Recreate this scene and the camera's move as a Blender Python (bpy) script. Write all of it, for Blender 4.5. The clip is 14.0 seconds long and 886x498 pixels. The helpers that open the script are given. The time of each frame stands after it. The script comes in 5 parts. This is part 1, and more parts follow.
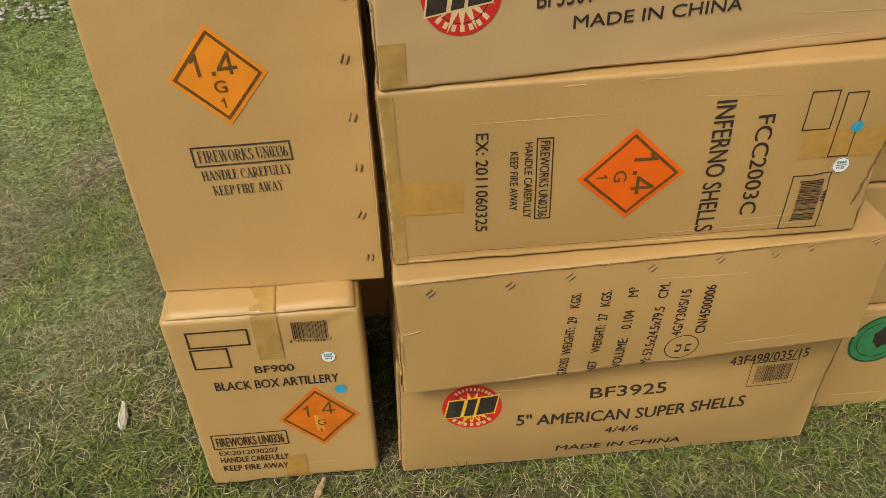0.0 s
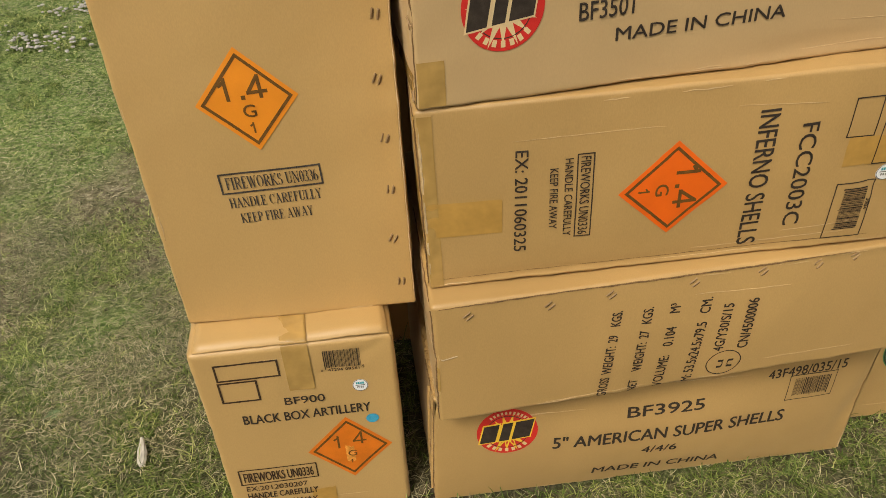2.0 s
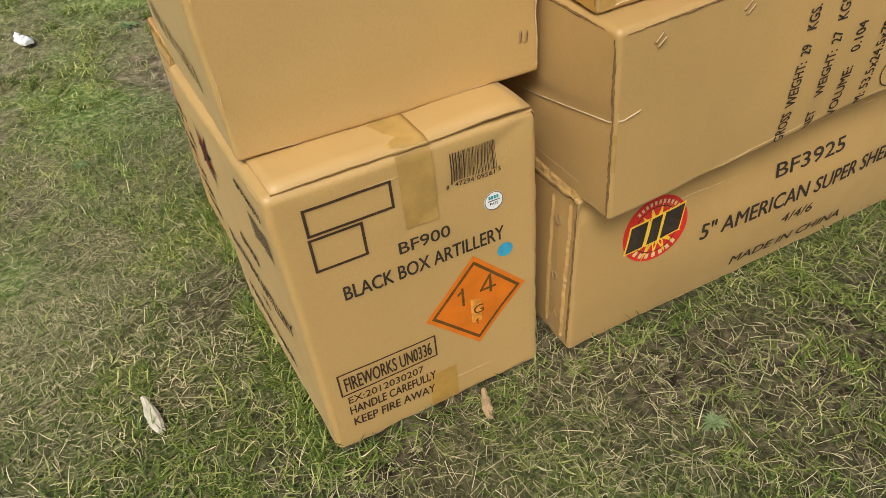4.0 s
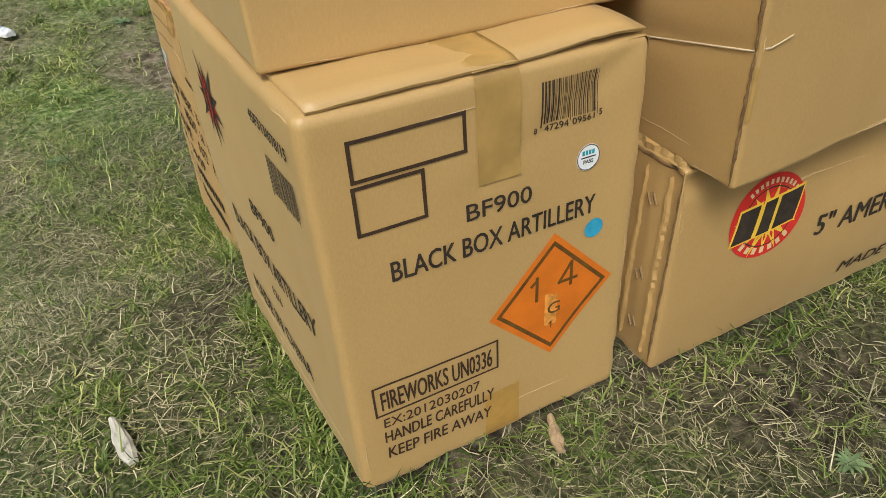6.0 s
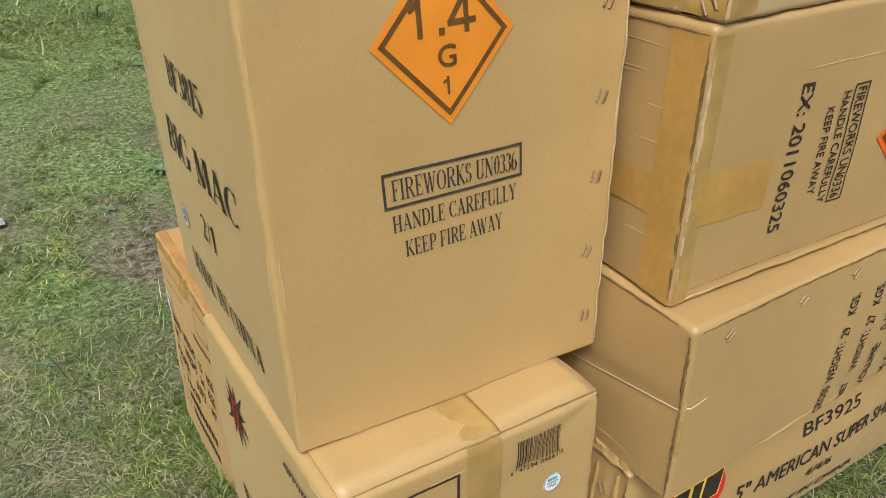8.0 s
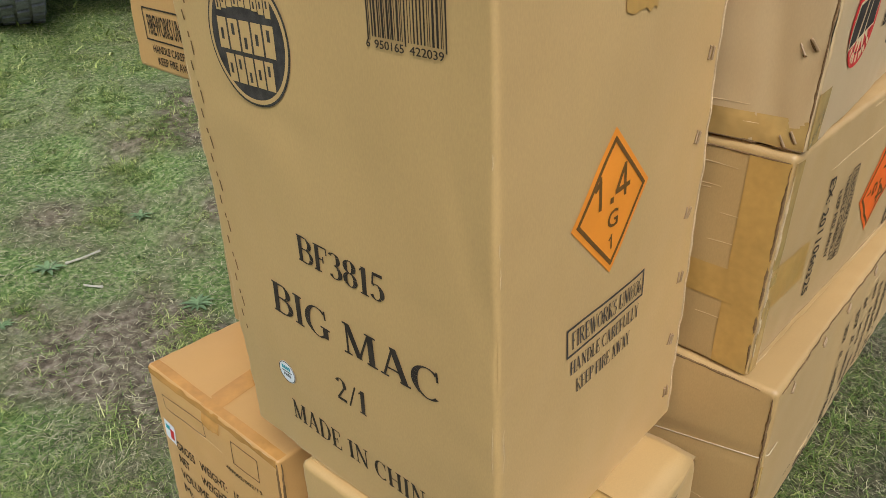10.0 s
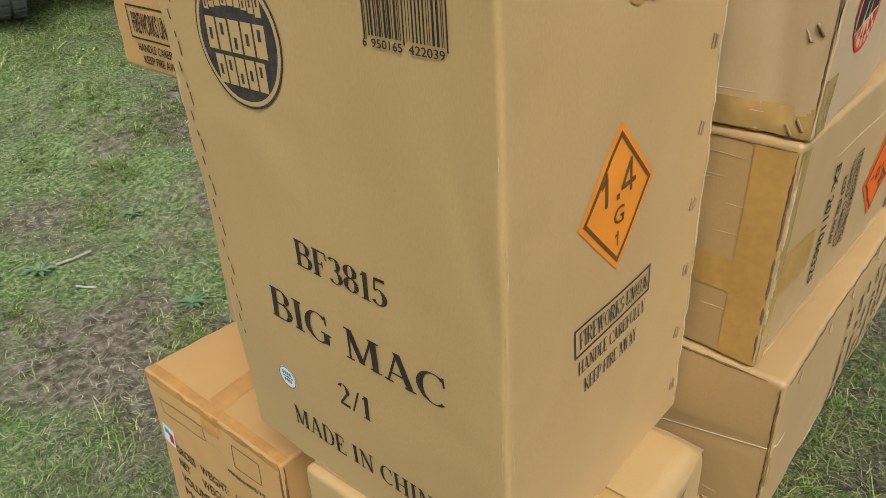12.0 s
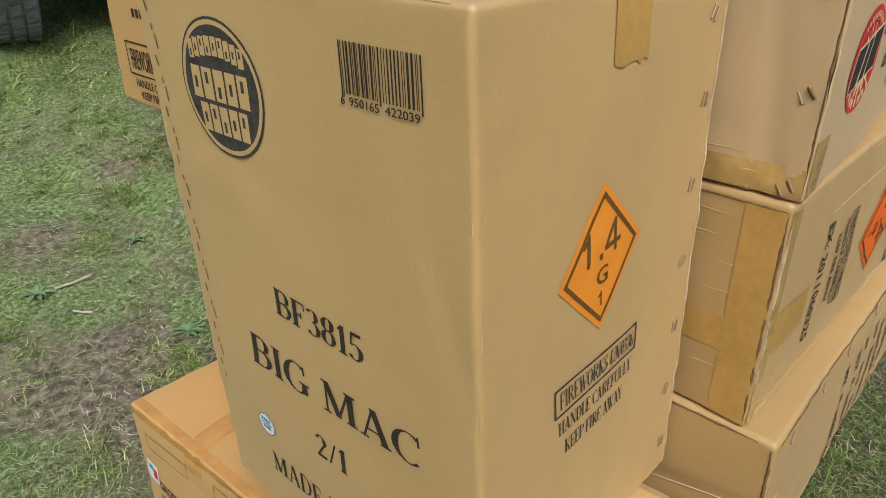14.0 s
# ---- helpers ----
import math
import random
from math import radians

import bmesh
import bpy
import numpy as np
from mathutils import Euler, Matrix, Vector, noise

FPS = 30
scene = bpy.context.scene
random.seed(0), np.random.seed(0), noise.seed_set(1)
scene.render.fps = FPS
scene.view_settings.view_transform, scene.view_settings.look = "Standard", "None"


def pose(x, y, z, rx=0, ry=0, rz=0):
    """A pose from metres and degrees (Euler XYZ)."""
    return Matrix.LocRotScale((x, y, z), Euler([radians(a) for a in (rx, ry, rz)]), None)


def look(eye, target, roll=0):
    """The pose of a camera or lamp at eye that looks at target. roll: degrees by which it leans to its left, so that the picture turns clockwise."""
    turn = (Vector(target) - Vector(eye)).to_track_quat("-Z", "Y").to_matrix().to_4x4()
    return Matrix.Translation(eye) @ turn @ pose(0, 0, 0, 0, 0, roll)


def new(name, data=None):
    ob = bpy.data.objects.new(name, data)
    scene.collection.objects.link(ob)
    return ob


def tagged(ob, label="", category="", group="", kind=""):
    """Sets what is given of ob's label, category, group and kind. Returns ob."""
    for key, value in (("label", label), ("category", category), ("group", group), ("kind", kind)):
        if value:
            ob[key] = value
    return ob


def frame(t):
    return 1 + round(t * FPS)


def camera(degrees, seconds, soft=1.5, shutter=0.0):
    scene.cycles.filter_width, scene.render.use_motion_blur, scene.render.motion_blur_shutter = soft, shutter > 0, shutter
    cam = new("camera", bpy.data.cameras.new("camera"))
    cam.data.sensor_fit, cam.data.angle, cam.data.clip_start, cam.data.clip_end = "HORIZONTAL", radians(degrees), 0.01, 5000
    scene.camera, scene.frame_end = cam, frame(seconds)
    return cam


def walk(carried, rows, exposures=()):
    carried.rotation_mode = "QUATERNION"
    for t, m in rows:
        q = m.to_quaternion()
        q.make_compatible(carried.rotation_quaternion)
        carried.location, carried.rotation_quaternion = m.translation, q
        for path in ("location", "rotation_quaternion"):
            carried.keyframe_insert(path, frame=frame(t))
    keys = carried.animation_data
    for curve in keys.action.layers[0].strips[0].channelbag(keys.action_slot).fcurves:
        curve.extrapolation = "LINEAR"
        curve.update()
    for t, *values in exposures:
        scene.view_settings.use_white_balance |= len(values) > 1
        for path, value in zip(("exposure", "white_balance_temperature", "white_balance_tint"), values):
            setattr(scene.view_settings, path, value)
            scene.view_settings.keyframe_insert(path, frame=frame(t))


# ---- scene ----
cam = camera(64.0, 14.0, 0.55)
PATH = [
    (0, (0.056, 0.088, 1.26), (0.246, 1.675, 0.059), 0.7),
    (0.5, (0.024, 0.081, 1.253), (0.193, 1.668, 0.047), -0.8),
    (1, (0.018, 0.059, 1.261), (0.221, 1.701, 0.137), -1.8),
    (1.5, (0.013, 0.069, 1.258), (0.263, 1.752, 0.208), 1.1),
    (2, (-0.012, 0.128, 1.246), (0.209, 1.74, 0.084), -0.6),
    (2.5, (-0.094, 0.271, 1.173), (0.143, 1.823, -0.066), -5.7),
    (3, (-0.164, 0.328, 1.132), (0.243, 1.804, -0.155), -6.9),
    (3.2, (-0.221, 0.326, 1.082), (0.381, 1.809, -0.118), -3.6),
    (3.5, (-0.341, 0.362, 0.993), (0.351, 1.686, -0.337), -5.7),
    (4, (-0.401, 0.405, 0.865), (0.253, 1.774, -0.438), -4.0),
    (4.2, (-0.438, 0.445, 0.797), (0.274, 1.818, -0.471), -1.9),
    (6.3, (-0.428, 0.555, 0.669), (0.308, 1.98, -0.526), -1.5),
    (6.5, (-0.436, 0.557, 0.669), (0.304, 1.978, -0.528), -1.3),
    (7, (-0.44, 0.566, 0.677), (0.308, 1.953, -0.555), -1.1),
    (7.5, (-0.446, 0.582, 0.745), (0.444, 1.977, -0.378), -0.1),
    (8, (-0.477, 0.573, 0.966), (0.465, 2.06, 0.015), 2.0),
    (8.2, (-0.513, 0.572, 1.04), (0.428, 2.105, 0.165), 3.4),
    (10.3, (-0.723, 0.814, 1.115), (0.611, 1.962, 0.166), 0.3),
    (10.5, (-0.714, 0.813, 1.117), (0.607, 1.966, 0.155), 0.3),
    (11, (-0.702, 0.816, 1.117), (0.642, 1.946, 0.16), -0.6),
    (11.5, (-0.706, 0.814, 1.118), (0.631, 1.954, 0.162), -0.4),
    (12, (-0.707, 0.823, 1.116), (0.615, 1.973, 0.151), -0.8),
    (12.5, (-0.699, 0.826, 1.114), (0.621, 1.979, 0.151), -0.6),
    (13, (-0.691, 0.826, 1.114), (0.651, 1.973, 0.176), 1.3),
    (13.5, (-0.689, 0.825, 1.121), (0.649, 1.996, 0.206), 1.9),
    (14, (-0.675, 0.818, 1.135), (0.659, 2.006, 0.236), 0.5),
]
EXPOSURE = [(0.0, 0.08, 6650, 9), (1.5, 0.18, 6650, 9), (3.0, 0.02, 6650, 9), (4.0, 0.24, 6250, 7), (6.5, 0.17, 5800, 6), (7.5, 0.22, 5650, 6), (8.0, 0.34, 5500, 6), (10.5, 0.2, 5400, 9), (14.0, 0.22, 5400, 9)]
walk(cam, [(t, look(eye, target, roll)) for t, eye, target, roll in PATH], EXPOSURE)

# ---- world and sun: bright overcast ----
world = bpy.data.worlds.new("world")
scene.world = world
world.use_nodes = True
_nt = world.node_tree
_sky = _nt.nodes.new("ShaderNodeTexSky")
_sky.sky_type = "NISHITA"
_sky.sun_disc = False
_sky.sun_elevation = radians(49)
_sky.sun_rotation = radians(220)
_sky.air_density, _sky.dust_density, _sky.ozone_density = 1.0, 6.0, 1.0
_nt.links.new(_sky.outputs[0], _nt.nodes["Background"].inputs[0])
_nt.nodes["Background"].inputs[1].default_value = 0.095
sun_data = bpy.data.lights.new("sun", "SUN")
sun_data.energy, sun_data.angle, sun_data.color = 2.2, radians(20), (1.0, 0.93, 0.82)
sun = new("sun", sun_data)
sun.matrix_world = look((-3.1, -3.7, 6.2), (0, 0, 0))


# ---- materials ----
def mat(name, colour, rough=0.8, var=0.12, scale=8.0, bump=0.15, bump_scale=300.0, metal=0.0, stretch=(1, 1, 1), tint=None, spec=0.3, coat=0.0, sheen=0.0):
    """A procedural surface: base colour broken at two scales, fine relief."""
    m = bpy.data.materials.new(name)
    m.use_nodes = True
    nt = m.node_tree
    b = nt.nodes["Principled BSDF"]
    b.inputs["Roughness"].default_value = rough
    b.inputs["Metallic"].default_value = metal
    b.inputs["Specular IOR Level"].default_value = spec
    b.inputs["Coat Weight"].default_value, b.inputs["Coat Roughness"].default_value = coat, 0.4
    b.inputs["Sheen Weight"].default_value, b.inputs["Sheen Roughness"].default_value = sheen, 0.45
    b.inputs["Sheen Tint"].default_value = (1.0, 0.82, 0.52, 1)
    co = nt.nodes.new("ShaderNodeTexCoord")
    mp = nt.nodes.new("ShaderNodeMapping")
    mp.inputs["Scale"].default_value = stretch
    nt.links.new(co.outputs["Object"], mp.inputs[0])
    n1 = nt.nodes.new("ShaderNodeTexNoise")
    n1.inputs["Scale"].default_value = scale
    n1.inputs["Detail"].default_value = 5
    n2 = nt.nodes.new("ShaderNodeTexNoise")
    n2.inputs["Scale"].default_value = bump_scale
    n2.inputs["Detail"].default_value = 3
    nt.links.new(mp.outputs[0], n1.inputs[0])
    nt.links.new(mp.outputs[0], n2.inputs[0])
    ramp = nt.nodes.new("ShaderNodeValToRGB")
    dark = tuple(c * (1 - var) for c in colour)
    light = tuple(min(1, c * (1 + var)) for c in (tint or colour))
    ramp.color_ramp.elements[0].color, ramp.color_ramp.elements[0].position = (*dark, 1), 0.3
    ramp.color_ramp.elements[1].color, ramp.color_ramp.elements[1].position = (*light, 1), 0.7
    nt.links.new(n1.outputs[0], ramp.inputs[0])
    mix = nt.nodes.new("ShaderNodeMixRGB")
    mix.blend_type = "OVERLAY"
    mix.inputs[0].default_value = min(0.5, var * 1.5)
    nt.links.new(ramp.outputs[0], mix.inputs[1])
    nt.links.new(n2.outputs[0], mix.inputs[2])
    nt.links.new(mix.outputs[0], b.inputs["Base Color"])
    bp = nt.nodes.new("ShaderNodeBump")
    bp.inputs["Strength"].default_value = bump
    bp.inputs["Distance"].default_value = 0.002
    nt.links.new(n2.outputs[0], bp.inputs["Height"])
    nt.links.new(bp.outputs[0], b.inputs["Normal"])
    return m



# Nearly the kraft_board colour, about an eighth brighter.
m_bright = mat("brighter_kraft_board", (0.485, 0.310, 0.110), 0.50, 0.08, 3, 0.06, 700, stretch=(1, 1, 0.35), spec=0.5, coat=0.3, sheen=0.14)
m_kraft = mat("kraft_board", (0.43, 0.270, 0.093), 0.52, 0.09, 3, 0.06, 700, stretch=(1, 1, 0.35), spec=0.5, coat=0.3, sheen=0.14)
m_orange = mat("orange_kraft_board", (0.53, 0.295, 0.085), 0.52, 0.07, 4, 0.06, 700, stretch=(1, 1, 0.35), spec=0.5, coat=0.3, sheen=0.14)
m_pale = mat("pale_kraft_board", (0.49, 0.335, 0.155), 0.52, 0.05, 4, 0.06, 700, stretch=(1, 1, 0.35), spec=0.5, coat=0.3, sheen=0.14)
m_inner = mat("raw_board_edge", (0.17, 0.10, 0.04), 0.9, 0.35, 60, 0.5, 400)
m_liner = mat("torn_board_liner", (0.50, 0.36, 0.19), 0.85, 0.2, 50, 0.4, 500)
m_scuff = mat("scuffed_board", (0.56, 0.40, 0.205), 0.8, 0.12, 60, 0.2, 500)
m_tape = mat("brown_packing_tape", (0.44, 0.255, 0.06), 0.28, 0.12, 14, 0.12, 90, spec=0.5)
m_clear = mat("clear_packing_tape", (0.40, 0.25, 0.075), 0.16, 0.16, 22, 0.6, 45, spec=0.6)
m_tape_e = mat("orange_brown_tape", (0.50, 0.25, 0.06), 0.2, 0.15, 20, 0.3, 70, spec=0.6)
m_ink = mat("black_ink", (0.036, 0.026, 0.018), 0.7, 0.35, 90, 0.0, 900)
m_brown_ink = mat("brown_black_ink", (0.05, 0.028, 0.014), 0.75, 0.3, 90, 0.0, 900)
m_grey_ink = mat("worn_grey_ink", (0.05, 0.042, 0.034), 0.75, 0.4, 90, 0.0, 900)
m_hazard = mat("orange_label", (0.76, 0.26, 0.018), 0.5, 0.07, 20, 0.03, 700)
m_hazard_deep = mat("deep_orange_label", (0.66, 0.17, 0.012), 0.5, 0.12, 30, 0.03, 700)
m_hazard_red = mat("red_orange_label", (0.78, 0.13, 0.008), 0.5, 0.07, 20, 0.03, 700)
m_hazard_ink = mat("dark_label_ink", (0.13, 0.06, 0.01), 0.7, 0.25, 90, 0.0, 900)
m_red = mat("red_print", (0.55, 0.025, 0.018), 0.55, 0.12, 40, 0.02, 700)
m_cream = mat("cream_print", (0.66, 0.50, 0.26), 0.6, 0.08, 40, 0.02, 700)
m_yellow = mat("yellow_print", (0.75, 0.48, 0.04), 0.6, 0.1, 40, 0.02, 700)
m_green = mat("green_print", (0.035, 0.20, 0.075), 0.6, 0.2, 40, 0.02, 700)
m_white = mat("white_sticker", (0.82, 0.83, 0.82), 0.4, 0.04, 40, 0.02, 700)
m_teal = mat("teal_print", (0.03, 0.33, 0.38), 0.5, 0.1, 60, 0.02, 700)
m_blue = mat("blue_dot_sticker", (0.05, 0.33, 0.50), 0.5, 0.15, 120, 0.05, 500)
m_wire = mat("staple_wire", (0.33, 0.22, 0.11), 0.5, 0.15, 60, 0.05, 300, metal=0.15)
m_film = mat("milky_plastic_strap", (0.60, 0.48, 0.30), 0.3, 0.08, 60, 0.05, 300, spec=0.6)
m_rubber = mat("tyre_rubber", (0.17, 0.175, 0.178), 0.8, 0.25, 20, 0.3, 120)
m_under = mat("dark_underbody", (0.012, 0.012, 0.012), 0.7, 0.3, 12, 0.2, 60)
m_paint = mat("grey_vehicle_paint", (0.16, 0.17, 0.17), 0.4, 0.08, 8, 0.03, 300, spec=0.5)
m_bark = mat("bleached_wood", (0.56, 0.52, 0.42), 0.85, 0.25, 60, 0.5, 200, stretch=(1, 0.2, 1))
m_leaf = mat("dry_leaf", (0.38, 0.27, 0.15), 0.8, 0.25, 40, 0.3, 200)
m_chalk = mat("pale_gravel", (0.42, 0.40, 0.35), 0.9, 0.2, 40, 0.5, 200)
m_twig = mat("pale_twig", (0.45, 0.41, 0.31), 0.85, 0.2, 40, 0.3, 200)
m_weed = mat("weed_leaf", (0.17, 0.24, 0.10), 0.6, 0.25, 30, 0.2, 200)


def ground_mat():
    """Bare soil and thatch, greener where the lawn is thick, paler to the left and back."""
    m = bpy.data.materials.new("lawn_soil")
    m.use_nodes = True
    nt = m.node_tree
    b = nt.nodes["Principled BSDF"]
    b.inputs["Roughness"].default_value = 0.95
    b.inputs["Specular IOR Level"].default_value = 0.15
    co = nt.nodes.new("ShaderNodeTexCoord")

    def tex(scale, detail=6):
        n = nt.nodes.new("ShaderNodeTexNoise")
        n.inputs["Scale"].default_value, n.inputs["Detail"].default_value = scale, detail
        nt.links.new(co.outputs["Object"], n.inputs[0])
        return n

    def ramp(node, stops_):
        r = nt.nodes.new("ShaderNodeValToRGB")
        while len(r.color_ramp.elements) < len(stops_):
            r.color_ramp.elements.new(0.5)
        for e, (p, c) in zip(r.color_ramp.elements, stops_):
            e.position, e.color = p, (*c, 1)
        nt.links.new(node.outputs[0], r.inputs[0])
        return r
    # Dark stops put the shade between blades into the soil and thatch colours.
    soil = ramp(tex(55), [(0.3, (0.016, 0.012, 0.008)), (0.5, (0.058, 0.046, 0.03)), (0.72, (0.19, 0.155, 0.10))])
    thatch = ramp(tex(140), [(0.3, (0.022, 0.028, 0.01)), (0.52, (0.075, 0.09, 0.03)), (0.7, (0.25, 0.25, 0.12))])
    pale_soil = ramp(tex(38), [(0.3, (0.06, 0.046, 0.03)), (0.5, (0.165, 0.128, 0.082)), (0.72, (0.33, 0.275, 0.19))])
    sward = ramp(tex(70), [(0.3, (0.05, 0.085, 0.02)), (0.52, (0.165, 0.23, 0.065)), (0.7, (0.38, 0.38, 0.18))])
    where = ramp(tex(2.2, 4), [(0.42, (0, 0, 0)), (0.58, (1, 1, 1))])
    axis = nt.nodes.new("ShaderNodeSeparateXYZ")
    nt.links.new(co.outputs["Object"], axis.inputs[0])

    def beyond(y0, y1, first, second):
        """From one cover to another across a belt of the lawn, along an uneven line."""
        wob = nt.nodes.new("ShaderNodeMath")
        wob.operation = "ADD"
        slant = nt.nodes.new("ShaderNodeMath")
        slant.operation, slant.inputs[1].default_value = "MULTIPLY_ADD", -0.8
        nt.links.new(axis.outputs[0], slant.inputs[0])
        nt.links.new(axis.outputs[1], slant.inputs[2])
        nt.links.new(slant.outputs[0], wob.inputs[0])
        nt.links.new(tex(1.7, 4).outputs[0], wob.inputs[1])
        rng_ = nt.nodes.new("ShaderNodeMapRange")
        rng_.inputs[1].default_value, rng_.inputs[2].default_value = y0 + 0.5, y1 + 0.5
        nt.links.new(wob.outputs[0], rng_.inputs[0])
        mx = nt.nodes.new("ShaderNodeMixRGB")
        nt.links.new(rng_.outputs[0], mx.inputs[0])
        nt.links.new(first.outputs[0], mx.inputs[1])
        nt.links.new(second.outputs[0], mx.inputs[2])
        return mx
    # Paler mixes to the left and back put that side's light into colour.
    soil = beyond(1.5, 2.1, soil, pale_soil)
    thatch = beyond(1.5, 2.3, thatch, sward)
    mix = nt.nodes.new("ShaderNodeMixRGB")
    nt.links.new(where.outputs[0], mix.inputs[0])
    nt.links.new(soil.outputs[0], mix.inputs[1])
    nt.links.new(thatch.outputs[0], mix.inputs[2])
    nt.links.new(beyond(3.1, 4.1, mix, sward).outputs[0], b.inputs["Base Color"])
    bp = nt.nodes.new("ShaderNodeBump")
    bp.inputs["Strength"].default_value, bp.inputs["Distance"].default_value = 0.8, 0.01
    nt.links.new(tex(90).outputs[0], bp.inputs["Height"])
    nt.links.new(bp.outputs[0], b.inputs["Normal"])
    return m


def blade_mat(name, stops_, patch):
    """Blades: each its own shade, with drifts of tone across the lawn."""
    m = bpy.data.materials.new(name)
    m.use_nodes = True
    nt = m.node_tree
    b = nt.nodes["Principled BSDF"]
    b.inputs["Roughness"].default_value = 0.55
    b.inputs["Specular IOR Level"].default_value = 0.25
    g = nt.nodes.new("ShaderNodeNewGeometry")
    co = nt.nodes.new("ShaderNodeTexCoord")
    n = nt.nodes.new("ShaderNodeTexNoise")
    n.inputs["Scale"].default_value, n.inputs["Detail"].default_value = 3.0, 3
    nt.links.new(co.outputs["Object"], n.inputs[0])
    r = nt.nodes.new("ShaderNodeValToRGB")
    while len(r.color_ramp.elements) < len(stops_):
        r.color_ramp.elements.new(0.5)
    for e, (p, c) in zip(r.color_ramp.elements, stops_):
        e.position, e.color = p, (*c, 1)
    nt.links.new(g.outputs["Random Per Island"], r.inputs[0])
    r2 = nt.nodes.new("ShaderNodeValToRGB")
    r2.color_ramp.elements[0].position, r2.color_ramp.elements[0].color = 0.35, (*patch[0], 1)
    r2.color_ramp.elements[1].position, r2.color_ramp.elements[1].color = 0.65, (*patch[1], 1)
    nt.links.new(n.outputs[0], r2.inputs[0])
    mx = nt.nodes.new("ShaderNodeMixRGB")
    mx.blend_type, mx.inputs[0].default_value = "MULTIPLY", 1.0
    nt.links.new(r.outputs[0], mx.inputs[1])
    nt.links.new(r2.outputs[0], mx.inputs[2])
    nt.links.new(mx.outputs[0], b.inputs["Base Color"])
    return m


m_ground = ground_mat()
m_grass = blade_mat("grass_blade", [(0.0, (0.04, 0.07, 0.009)), (0.4, (0.095, 0.145, 0.024)), (0.75, (0.185, 0.235, 0.05)), (1.0, (0.40, 0.41, 0.15))], ((0.8, 0.85, 0.8), (1.15, 1.1, 1.0)))
# Brighter copy of grass_blade: the farther lawn's light is put into its colour.
m_grass_lit = blade_mat("lit_grass_blade", [(0.0, (0.115, 0.165, 0.036)), (0.4, (0.24, 0.305, 0.07)), (0.75, (0.39, 0.44, 0.125)), (1.0, (0.62, 0.61, 0.27))], ((0.85, 0.9, 0.85), (1.12, 1.08, 1.0)))
# Darker copy of dry_straw: shade on the front lawn is put into its colour.
m_straw_shaded = blade_mat("shaded_straw", [(0.0, (0.035, 0.032, 0.016)), (0.45, (0.12, 0.108, 0.056)), (0.8, (0.32, 0.285, 0.16)), (1.0, (0.66, 0.58, 0.36))], ((0.75, 0.78, 0.75), (1.1, 1.08, 1.05)))
m_straw = blade_mat("dry_straw", [(0.0, (0.06, 0.056, 0.026)), (0.4, (0.22, 0.20, 0.10)), (0.75, (0.46, 0.42, 0.235)), (1.0, (0.74, 0.66, 0.42))], ((0.75, 0.78, 0.75), (1.1, 1.08, 1.05)))


def part(name, bm, material, parent, label="", kind=""):
    """Link a bmesh as one mesh under a thing or a part."""
    me = bpy.data.meshes.new(name)
    bm.to_mesh(me)
    bm.free()
    me.materials.append(material)
    ob = new(name, me)
    if parent is not None:
        ob.parent = parent
    return tagged(ob, label=label, kind=kind)


def stops(length, radius, step):
    """Grid stops along an edge, dense at the rounded ends."""
    a = [0, radius * 0.35, radius * 0.7, radius, radius * 1.6]
    n = max(2, round((length - 3.2 * radius) / step))
    mid = [radius * 1.6 + (length - 3.2 * radius) * i / n for i in range(1, n)]
    return a + mid + [length - v for v in reversed(a)]


FACES = {"front": (0, 2, 1, 0), "back": (0, 2, 1, 1), "left": (1, 2, 0, 0), "right": (1, 2, 0, 1), "bottom": (0, 1, 2, 0), "top": (0, 1, 2, 1)}


